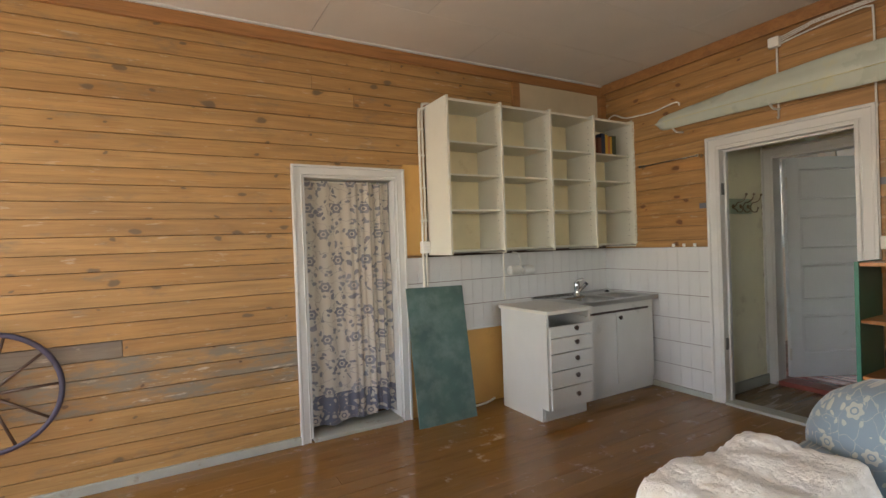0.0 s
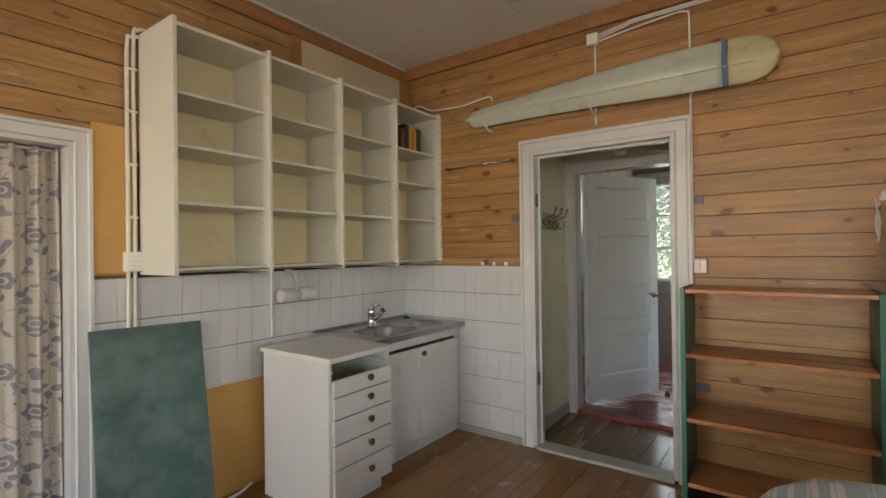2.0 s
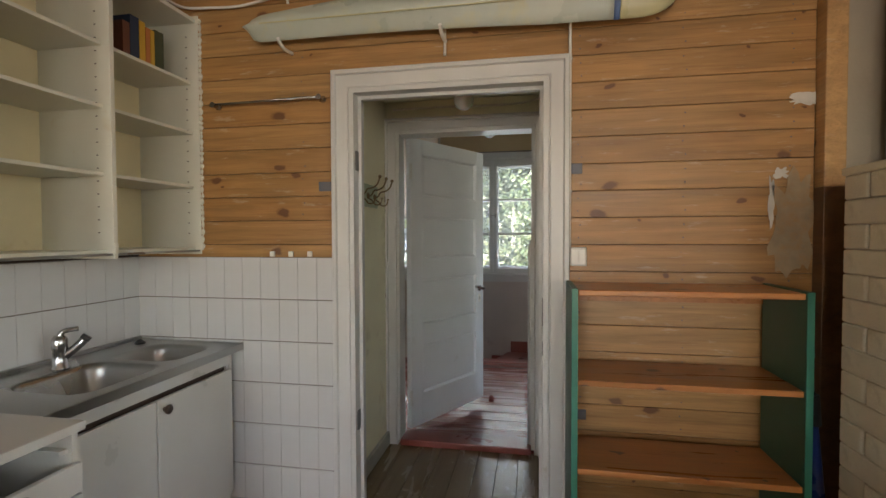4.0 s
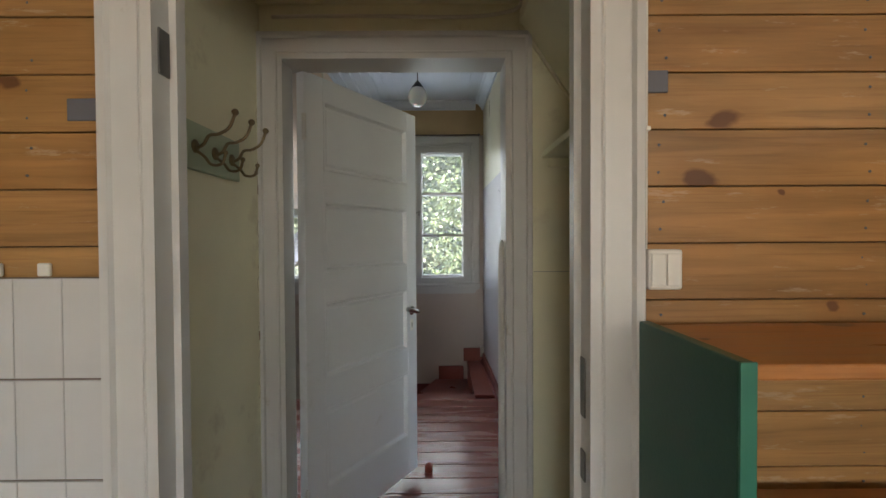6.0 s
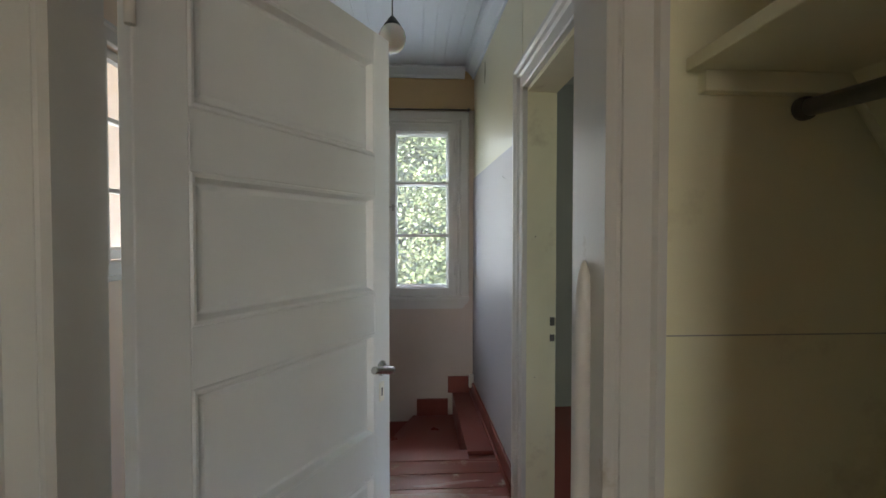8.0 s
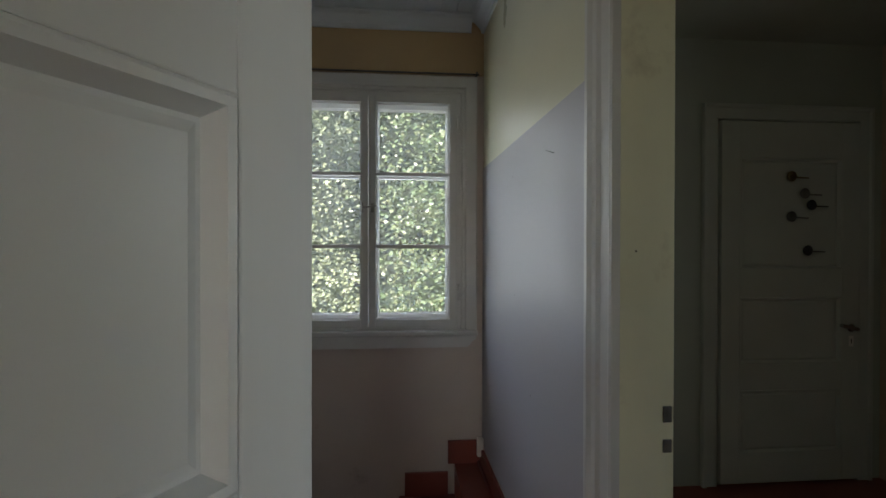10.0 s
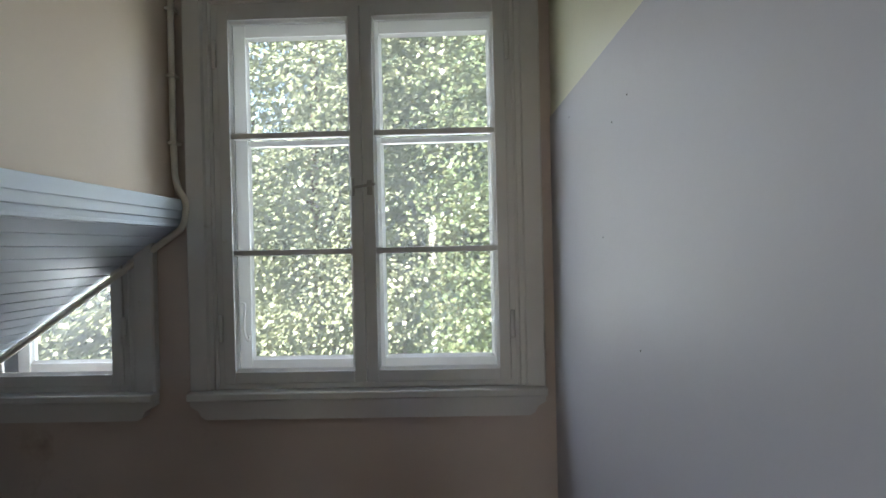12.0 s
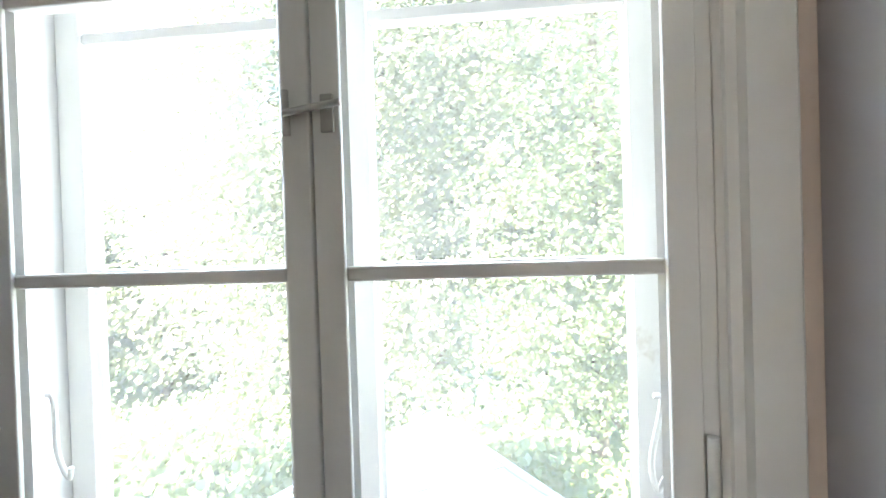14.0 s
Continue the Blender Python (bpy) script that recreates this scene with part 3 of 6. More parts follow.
# vestibule and closet
structure("wall_vestibule_north", box(4.30, 5.05, 2.755, 2.90, -0.1, 2.35), M_CREAM, "cream painted vestibule wall", "wall")
wall_inner = structure("wall_inner", boxes((5.05, 5.17, 2.683, 3.50, -0.1, HCEIL + 0.1), (5.05, 5.17, 0.9, 1.838, -0.1, HCEIL + 0.1), (5.05, 5.17, 1.838, 2.683, 1.968, HCEIL + 0.1)), M_CREAM, "cream painted wall with an inner doorway", "wall")
structure("wall_closet", box(4.30, 5.05, 1.20, 1.335, -0.1, 2.35), M_CREAM, "cream closet wall", "wall")
bm = boxes((4.30, 5.05, 1.80, 2.755, 2.16, 2.30))
for i in range(7):
    add_box(bm, 4.302 + i * 0.1065, 4.302 + i * 0.1065 + 0.104, 1.80, 2.755, 2.150, 2.162)
t = bmesh.new()
for y0, z0, y1, z1 in ((1.80, 2.08, 1.335, 1.40),):
    vs = [t.verts.new(p) for p in ((4.30, y0, z0), (5.05, y0, z0), (5.05, y1, z1), (4.30, y1, z1), (4.30, y0, z0 + 0.1), (5.05, y0, z0 + 0.1), (5.05, y1, z1 + 0.1), (4.30, y1, z1 + 0.1))]
    for q in ((0, 1, 2, 3), (4, 7, 6, 5), (0, 4, 5, 1), (2, 6, 7, 3), (1, 5, 6, 2), (0, 3, 7, 4)):
        t.faces.new([vs[i] for i in q])
merge(bm, t)
structure("ceiling_vestibule", bm, M_CREAM, "cream boarded ceiling with a sloping side", "ceiling")
floor_v = structure("floor_vestibule", box(4.25, 5.05, 1.2, 2.9, -0.2, -0.022), M_GAP, "dark brown vestibule floor", "floor")

# hall
HN = 3.50
floor_hall = structure("floor_hall", boxes((5.05, 7.235, 1.40, HN, -0.2, -0.022), (7.235, 8.36, 1.40, 1.80, -0.2, -0.022)), M_REDP, "red-brown painted plank floor", "floor")
wall_hall_south = structure("wall_hall_south", boxes((6.563, 8.36, 1.475, 1.613, -3.2, HCEIL + 0.1), (5.17, 5.72, 1.475, 1.615, -0.2, HCEIL + 0.1), (5.72, 6.563, 1.475, 1.615, 2.03, HCEIL + 0.1)), M_YELLOW, "pale yellow hall wall with a doorway", "wall")
wall_back = structure("wall_back", boxes((8.36, 8.52, -1.5, 1.805, -3.2, 3.2), (8.36, 8.52, 2.895, 3.27, -3.2, 3.2), (8.36, 8.52, 3.80, 6.2, -3.2, 3.2), (8.36, 8.52, 1.805, 2.895, -3.2, 0.85), (8.36, 8.52, 1.805, 2.895, 2.255, 3.2), (8.36, 8.52, 3.27, 3.80, -3.2, 0.85), (8.36, 8.52, 3.27, 3.80, 1.62, 3.2)), M_HALLWALL, "mauve-tan outer wall with two windows", "wall")
structure("wall_upper_band", box(8.354, 8.36, 1.56, 3.07, 2.392, HCEIL), M_HALLTAN, "ochre-tan painted band above the window", "wall")
structure("wall_stair_upper", box(7.0, 8.36, 3.07, 3.14, 1.54, HCEIL + 0.1), M_STAIRWALL, "peach painted wall above the stairs", "wall")
structure("wall_hall_north", boxes((5.17, 6.50, HN, HN + 0.12, -0.2, HCEIL + 0.1), (7.05, 7.2, HN, HN + 0.12, -3.2, HCEIL + 0.1), (6.50, 7.05, HN, HN + 0.12, -0.2, 1.22), (6.50, 7.05, HN, HN + 0.12, 2.18, HCEIL + 0.1)), M_STAIRWALL, "peach painted hall wall with a narrow window", "wall")
structure("wall_stair_west", boxes((7.13, 7.2, HN + 0.12, 6.2, -3.2, HCEIL + 0.1), (7.13, 7.22, 1.80, HN, -3.2, -0.2), (7.0, 7.05, 3.14, HN, 1.54, HCEIL + 0.1)), M_HALLWALL, "mauve-tan stairwell wall", "wall")
structure("wall_stair_end", box(7.13, 8.52, 6.2, 6.3, -3.2, HCEIL + 0.1), M_HALLWALL, "mauve-tan stairwell end wall", "wall")
bm = box(5.05, 8.4, 1.40, HN + 0.12, HCEIL + 0.011, HCEIL + 0.12)
y = 1.56
while y < HN:
    add_box(bm, 5.17, 8.36, y + 0.0035, min(y + 0.088, HN) - 0.0035, HCEIL, HCEIL + 0.012)
    add_box(bm, 5.17, 8.36, y + 0.074, y + 0.0815, HCEIL - 0.006, HCEIL + 0.002)
    y += 0.088
structure("ceiling_hall", bm, M_HCEIL, "bluish-white tongue and groove ceiling", "ceiling")


def cove(name, a, b, inward):
    """A ceiling cornice from a to b."""
    bm = bmesh.new()
    prof = ((0, 0), (0.085, 0), (0.085, -0.014), (0.060, -0.022), (0.022, -0.062), (0.016, -0.085), (0, -0.085))
    a, b, n = Vector(a), Vector(b), Vector(inward)
    rows = [[bm.verts.new(p + n * u + Vector((0, 0, w))) for u, w in prof] for p in (a, b)]
    for i in range(len(prof)):
        j = (i + 1) % len(prof)
        bm.faces.new((rows[0][i], rows[0][j], rows[1][j], rows[1][i]))
    bm.faces.new(rows[0])
    bm.faces.new(rows[1][::-1])
    bmesh.ops.recalc_face_normals(bm, faces=bm.faces[:])
    return structure(name, bm, M_HCEIL, "bluish-white painted cornice", "trim")


cove("trim_cornice", (8.354, 1.72, HCEIL - 0.001), (8.354, 3.07, HCEIL - 0.001), (-1, 0, 0))
cove("trim_cornice", (5.17, 1.615, HCEIL - 0.001), (6.66, 1.615, HCEIL - 0.001), (0, 1, 0))
cove("trim_cornice", (6.662, 1.615, HCEIL - 0.001), (8.354, 1.6395, HCEIL - 0.001), (0, 1, 0))

# hardboard on the hall's south wall, with nail marks
SKEW = Matrix.Translation((6.662, 1.615, 0)) @ Matrix.Rotation(math.atan2(0.025, 1.70), 4, "Z")
SPAN = math.hypot(1.70, 0.025)
structure("wall_hall_skew", box(-0.002, SPAN, -0.13, 0.0, -3.2, HCEIL + 0.1, 0, SKEW), M_YELLOW, "pale yellow hall wall beside the stairs", "wall")
lining = structure("wall_panel", box(0.001, SPAN - 0.003, 0.0, 0.0045, 0.10, 1.82, 0.001, SKEW), M_LILAC, "lilac-white hardboard lining on the hall wall", "panel")
for u, z in ((0.945, 1.665), (1.04, 1.63), (1.42, 1.745), (1.12, 1.36), (0.9, 1.12), (0.64, 0.74)):
    part("nail", lathe(((0.0024, 0), (0.0024, 0.001), (0.001, 0.0015)), SKEW @ Vector((u, 0.0045, z)), 8, (0, 1, 0)), M_IRON, lining)
part("nail", tube([SKEW @ Vector(p) for p in ((0.455, 0.005, 1.690), (0.42, 0.010, 1.680), (0.36, 0.007, 1.662))], 0.0017, 6, 3), M_IRON, lining, "bent nail")

# side room behind the hall's doorway
structure("floor_side_room", boxes((5.17, 8.36, -1.6, 1.475, -0.2, 0.0), (5.72, 6.545, 1.475, 1.60, -0.2, 0.0)), M_REDP, "red-brown side room floor", "floor")
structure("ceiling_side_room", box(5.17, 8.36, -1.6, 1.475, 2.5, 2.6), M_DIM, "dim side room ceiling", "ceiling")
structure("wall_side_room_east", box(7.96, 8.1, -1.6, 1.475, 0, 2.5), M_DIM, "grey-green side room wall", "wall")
# The opening from x 5.2 to 6.3 is added for the fill lamp.
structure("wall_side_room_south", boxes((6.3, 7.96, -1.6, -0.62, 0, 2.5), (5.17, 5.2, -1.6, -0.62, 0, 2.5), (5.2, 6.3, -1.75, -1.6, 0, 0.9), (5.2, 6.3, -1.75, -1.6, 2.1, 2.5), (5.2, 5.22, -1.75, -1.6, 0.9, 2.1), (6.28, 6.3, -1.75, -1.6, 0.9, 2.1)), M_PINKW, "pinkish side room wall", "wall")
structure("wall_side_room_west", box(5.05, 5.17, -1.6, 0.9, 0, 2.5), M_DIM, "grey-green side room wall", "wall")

# ---- doorways ----
d1 = thing("door_1", (1.65, 3.80, 0), "low white-cased doorway closed off by a curtain", "doorway", "", "structure")
part("casing", casing(NORTH, 1.305, 2.0, 0.0, 1.825, tuple((a * 0.78, b) for a, b in CASE)), M_WHITE, d1)
part("lining", boxes((1.305, 1.323, 3.79, 4.0, 0.02, 1.807), (1.982, 2.0, 3.79, 4.0, 0.02, 1.807), (1.305, 2.0, 3.79, 4.0, 1.807, 1.825)), M_WHITE, d1)
part("threshold", box(1.323, 1.982, 3.76, 4.02, 0.0, 0.03, 0.004), M_GREY, d1, "worn grey painted threshold")
structure("wall_cupboard", boxes((1.0, 1.305, 4.0, 4.9, 0, 2.2), (2.0, 2.3, 4.0, 4.9, 0, 2.2), (1.0, 2.3, 4.8, 4.9, 0, 2.2), (1.0, 2.3, 4.0, 4.9, 2.2, 2.3)), M_CREAM, "cream cupboard wall behind the curtain", "wall")

d2 = thing("door_2", (4.23, 2.22, 0), "wide white-painted doorway with chipped edges", "doorway", "", "structure")
part("casing", casing(EAST, -2.665, -1.785, 0.0, 1.985, CASE), M_WHITE, d2)
part("lining", boxes((4.205, 4.306, 2.645, 2.665, 0.02, 1.965), (4.205, 4.306, 1.785, 1.805, 0.02, 1.965), (4.205, 4.306, 1.785, 2.665, 1.965, 1.985)), M_WHITE, d2)
part("stop", boxes((4.266, 4.30, 2.630, 2.645, 0.02, 1.95), (4.266, 4.30, 1.805, 1.820, 0.02, 1.95), (4.266, 4.30, 1.805, 2.645, 1.95, 1.965)), M_WHITE, d2)
part("threshold", box(4.19, 4.32, 1.805, 2.645, 0.0, 0.022, 0.005), M_GREY, d2, "worn grey painted threshold")
for z in (1.62, 0.42):
    part("hinge_plate", box(4.225, 4.262, 2.641, 2.6455, z, z + 0.09, 0.001), M_IRON, d2)
part("strike_plate", box(4.235, 4.262, 1.8045, 1.8085, 0.93, 1.05, 0.001), M_IRON, d2)
part("strike_plate", box(4.235, 4.262, 1.8045, 1.8085, 0.80, 0.86, 0.001), M_IRON, d2)

d3 = thing("door_3", (5.10, 2.25, 0), "white inner doorway with a red threshold", "doorway", "", "structure")
part("casing", casing(INNER, -2.683, -1.838, 0.0, 1.968, tuple((a * 0.9, b) for a, b in CASE)), M_WHITE, d3)
part("lining", boxes((5.03, 5.155, 2.667, 2.683, 0.03, 1.95), (5.03, 5.18, 1.838, 1.856, 0.03, 1.95), (5.03, 5.18, 1.838, 2.683, 1.95, 1.968)), M_WHITE, d3)
part("threshold", box(5.02, 5.19, 1.856, 2.667, 0.0, 0.04, 0.006), M_REDP, d3, "chipped red threshold")
part("edge_guard", lathe(((0.016, 0), (0.016, 1.20), (0.012, 1.235), (0.002, 1.26)), (5.10, 1.862, 0.03), 10), M_WHITE, d3, "white pointed edge strip on the jamb")

d4 = thing("door_4", (6.13, 1.615, 0), "white-cased doorway into a dim side room", "doorway", "", "structure")
BIG = ((0.0, 0.0), (0.0, 0.022), (0.007, 0.026), (0.020, 0.022), (0.060, 0.024), (0.067, 0.034), (0.084, 0.038), (0.094, 0.048), (0.111, 0.048), (0.115, 0.040), (0.115, 0.0))
part("casing", casing(SOUTHH, 5.72, 6.545, 0.0, 2.03, BIG), M_WHITE, d4)
part("lining", boxes((5.72, 5.74, 1.472, 1.6145, 0.0, 2.01), (6.545, 6.563, 1.507, 1.6145, 0.0, 2.01), (6.553, 6.563, 1.472, 1.507, 0.0, 2.01), (5.72, 6.563, 1.472, 1.6145, 2.01, 2.03)), M_CREAM, d4)
for z0, z1 in ((0.905, 0.945), (0.83, 0.862)):
    part("strike_plate", box(6.5490, 6.5545, 1.478, 1.500, z0, z1, 0.001), M_IRON, d4)
for z0, h in ((1.33, 0.009), (0.66, 0.007)):
    part("nail_hole", lathe(((h * 0.3, 0), (h * 0.3, 0.001)), (6.545, 1.575, z0), 8, (-1, 0, 0)), M_KNOB, d4)

panel_door("hall_door", (5.176, 2.658), -29.3, 0.812, 1.90, 0.055, ((0.20, 0.54), (0.66, 0.98), (1.10, 1.40), (1.52, 1.81)), M_WHITEB, "white four-panel door standing half open", 1, True, -0.018, (0.105, 0.085))

# the grey door seen in the side room
EASTS = Face((7.96, 0, 0), (0, -1, 0), (-1, 0, 0))
d5 = panel_door("side_room_door", (7.945, 0.380), -90, 0.83, 2.02, 0.02, ((0.16, 0.52), (0.66, 1.04), (1.19, 1.82)), M_DIMDOOR, "closed grey panelled door with keys hung on it", -1)
part("casing", casing(EASTS, -0.390, 0.460, 0.0, 2.05, CASE), M_DIMDOOR, d5)
keyboard = [(-0.03, 1.735, M_BRASS), (-0.11, 1.64, M_IRON), (-0.15, 1.575, M_BLACK), (-0.03, 1.51, M_IRON), (-0.13, 1.32, M_BLACK)]
for yy, zz, mm in keyboard:
    kk = tagged(obj("key", lathe(((0.028, 0), (0.03, 0.006), (0.02, 0.012)), (7.9245, yy, zz), 14, (-1, 0, 0)), mm), "dark key hung on the grey door", "key", "keys on the door")
    part("shank", cyl((7.920, yy - 0.02, zz - 0.006), (7.920, yy - 0.10, zz - 0.008), 0.004, None, 8), mm, kk)

# ---- windows ----


def old_window(name, y0, y1, z0, z1, bars, pair, label):
    """A double window in the outer wall: y0..y1, z0..z1 is the sash opening."""
    fc = Face((8.36, 0, 0), (0, -1, 0), (-1, 0, 0))
    w = thing(name, (8.36, (y0 + y1) / 2, z0), label, "window", "", "structure")
    u0, u1 = -y1, -y0
    part("casing", casing(fc, u0 - 0.02, u1 + 0.02, z0 - 0.02, z1 + 0.02, ((0, 0), (0, 0.02), (0.008, 0.026), (0.016, 0.02), (0.030, 0.022), (0.036, 0.034), (0.098, 0.034), (0.104, 0.028), (0.104, 0.0))), M_WHITE, w)
    part("window_frame", boxes((8.345, 8.52, y0 - 0.02, y0, z0 - 0.02, z1 + 0.02), (8.345, 8.52, y1, y1 + 0.02, z0 - 0.02, z1 + 0.02), (8.345, 8.52, y0, y1, z1, z1 + 0.02), (8.345, 8.52, y0, y1, z0 - 0.02, z0)), M_WHITE, w)
    sill = bmesh.new()
    fc.add(sill, u0 - 0.125, u1 + 0.125, 0, 0.062, z0 - 0.052, z0 - 0.022, 0.006)
    part("window_sill", sill, M_WHITE, w)
    ap = bmesh.new()
    a0, a1, zt, zb = u0 - 0.12, u1 + 0.12, z0 - 0.052, z0 - 0.125
    ring = [(a0, zt), (a0, zt - 0.022), (a0 + 0.03, zt - 0.04), (a0 + 0.04, zb + 0.012), (a0 + 0.06, zb), (a1 - 0.06, zb), (a1 - 0.04, zb + 0.012), (a1 - 0.03, zt - 0.04), (a1, zt - 0.022), (a1, zt)]
    f0 = [ap.verts.new(fc.p(u, 0.0, z)) for u, z in ring]
    f1 = [ap.verts.new(fc.p(u, 0.042, z)) for u, z in ring]
    ap.faces.new(f0)
    ap.faces.new(f1)
    for i in range(len(ring)):
        j = (i + 1) % len(ring)
        ap.faces.new((f0[i], f0[j], f1[j], f1[i]))
    bmesh.ops.recalc_face_normals(ap, faces=ap.faces[:])
    part("apron", ap, M_WHITE, w)
    mid = (u0 + u1) / 2
    ranges = ((u0 + 0.002, mid - 0.002), (mid + 0.002, u1 - 0.002)) if pair else ((u0 + 0.002, u1 - 0.002),)
    for a, b in ranges:
        sash(w, fc, a, b, 0.022, z0, z1, bars, 0.043, 0.036, "sash", 0.045)
        sash(w, fc, a, b, -0.115, z0, z1, bars, 0.050, 0.04, "outer_sash", 0.06)
    for u, s in ((u0 + 0.0, -1), (u1, 1)):
        for z in (z0 + 0.16, z1 - 0.22):
            part("hinge", cyl(fc.p(u + s * 0.006, 0.028, z), fc.p(u + s * 0.006, 0.028, z + 0.10), 0.008), M_WHITE, w)
    if pair:
        zc = 1.572
        la = part("latch", tube([fc.p(mid - 0.035, 0.026, zc - 0.03), fc.p(mid - 0.035, 0.030, zc + 0.035)], 0.006), M_LATCH, w, "iron window latch")
        part("latch_arm", tube([fc.p(mid - 0.035, 0.036, zc), fc.p(mid + 0.0, 0.040, zc + 0.004), fc.p(mid + 0.05, 0.036, zc + 0.012)], 0.0055), M_LATCH, la)
        part("latch_plate", fc.box(mid + 0.016, mid + 0.036, 0.020, 0.027, zc - 0.028, zc + 0.028, 0.002), M_LATCH, la)
        for u in (u0 + 0.055, u1 - 0.055):
            part("storm_hook", tube([fc.p(u, -0.02, z0 + 0.30), fc.p(u + 0.012, -0.02, z0 + 0.29), fc.p(u, -0.035, z0 + 0.20), fc.p(u + 0.01, -0.045, z0 + 0.15), fc.p(u + 0.02, -0.04, z0 + 0.17)], 0.0045), M_WHITE, w)
    return w


old_window("window_1", 1.808, 2.885, 0.848, 2.253, (1.338, 1.777), True, "white double casement window with six panes")
old_window("window_2", 3.265, 3.80, 0.848, 1.60, (), False, "small white stair window half hidden by the slope")


def plain_window(name, x0, x1, y0, y1, z0, z1, along_x, label):
    """A simple window for a wall that stays out of view."""
    w = thing(name, ((x0 + x1) / 2, (y0 + y1) / 2, z0), label, "window", "", "structure")
    fc = Face((0, y1, 0), (1, 0, 0), (0, 1, 0)) if along_x else Face((x1, 0, 0), (0, -1, 0), (1, 0, 0))
    u0, u1 = (x0, x1) if along_x else (-y1, -y0)
    part("casing", casing(fc, u0, u1, z0, z1, CASE, True), M_WHITE, w)
    mid = (u0 + u1) / 2
    zz = [z0 + (z1 - z0) * q / 3 for q in (1, 2)]
    for a, b in ((u0, mid), (mid, u1)):
        sash(w, fc, a + 0.001, b - 0.001, 0.0, z0, z1, zz, 0.045, 0.04)
    return w


plain_window("window_3", -0.95, 0.35, -2.60, -2.56, 0.85, 2.25, True, "white casement window on the south side")
plain_window("window_4", 1.55, 2.85, -2.60, -2.56, 0.85, 2.25, True, "white casement window on the south side")
plain_window("window_5", -2.25, -2.2, -0.15, 1.15, 0.85, 2.25, False, "unseen casement window added on the west side")
plain_window("window_7", -2.25, -2.2, 2.4, 3.5, 0.85, 2.25, False, "unseen casement window added on the west side")
fcn = Face((0, HN, 0), (1, 0, 0), (0, -1, 0))
w6 = thing("window_6", (6.77, HN, 1.22), "narrow white window glimpsed beside the door", "window", "", "structure")
part("casing", casing(fcn, 6.50, 7.05, 1.22, 2.18, CASE, True), M_WHITE, w6)
sash(w6, fcn, 6.505, 7.045, -0.02, 1.225, 2.175, (1.54, 1.86), 0.045, 0.04)

# ---- stairs ----
stairs = thing("staircase", (7.8, 1.8, -0.2), "red-brown painted wooden stairs going down", "staircase")
zs, ys = 0.0, 1.80
part("landing_board", boxes((7.222, 8.36, 1.56, 1.82, -0.022, 0.002, 0.004)), M_REDP, stairs, "worn red-brown board along the wall")
part("landing_edge", boxes((7.12, 7.25, 1.82, 3.06, -0.022, 0.001, 0.003)), M_REDP, stairs)
back_y = [1.80, 2.125, 2.37, 2.63, 2.89] + [3.15 + 0.26 * i for i in range(10)]
front_y = [1.80, 2.52, 2.80, 3.0, 3.16] + [3.32 + 0.26 * i for i in range(10)]


def slab(x0, x1, a, b, z0, z1):
    """A board with slanting long sides: a, b are (y at x0, y at x1) of its two sides."""
    bm = bmesh.new()
    lo = [bm.verts.new(p) for p in ((x0, a[0], z0), (x1, a[1], z0), (x1, b[1], z0), (x0, b[0], z0))]
    hi = [bm.verts.new((v.co.x, v.co.y, z1)) for v in lo]
    bm.faces.new(lo)
    bm.faces.new(hi)
    for i in range(4):
        bm.faces.new((lo[i], lo[(i + 1) % 4], hi[(i + 1) % 4], hi[i]))
    bmesh.ops.recalc_face_normals(bm, faces=bm.faces[:])
    return bm


for i in range(13):
    z = -0.19 * (i + 1)
    f0, f1, b0, b1 = front_y[i], front_y[i + 1], back_y[i], back_y[i + 1]
    part("riser", slab(7.222, 8.352, (f0, b0), (f0 + 0.02, b0 + 0.02), z, z + 0.19 - 0.022), M_REDP, stairs)
    part("tread", slab(7.222, 8.352, (f0, b0), (f1 + 0.03, b1 + 0.03), z - 0.03, z), M_REDP, stairs)
    part("skirting", box(8.338, 8.36, b0 + (0.06 if i == 0 else 0.0), b1, z - 0.04, z + 0.14, 0.003), M_REDP, stairs)
    part("wall_string", box(7.202, 7.222, f0, f1, z - 0.03, z + 0.14), M_REDP, stairs)
structure("baseboard", box(8.338, 8.36, 1.56, 1.86, 0.0, 0.14, 0.003), M_REDP, "red-brown skirting in the corner", "baseboard")
structure("baseboard", box(0.001, SPAN - 0.02, 0.0045, 0.024, 0.0, 0.10, 0.004, SKEW), M_REDP, "red-brown skirting along the hall wall", "baseboard")
structure("trim_quarter_round", cyl(SKEW @ Vector((0.001, 0.03, 0.008)), SKEW @ Vector((SPAN - 0.02, 0.03, 0.008)), 0.010), M_REDP, "red-brown quarter round", "trim")
structure("baseboard", box(4.31, 5.03, 2.735, 2.755, 0.0, 0.085, 0.003), M_GREY, "grey-green vestibule skirting", "baseboard")
structure("baseboard", box(4.31, 5.05, 1.335, 1.352, 0.0, 0.085, 0.003), M_GREY, "grey-green closet skirting", "baseboard")

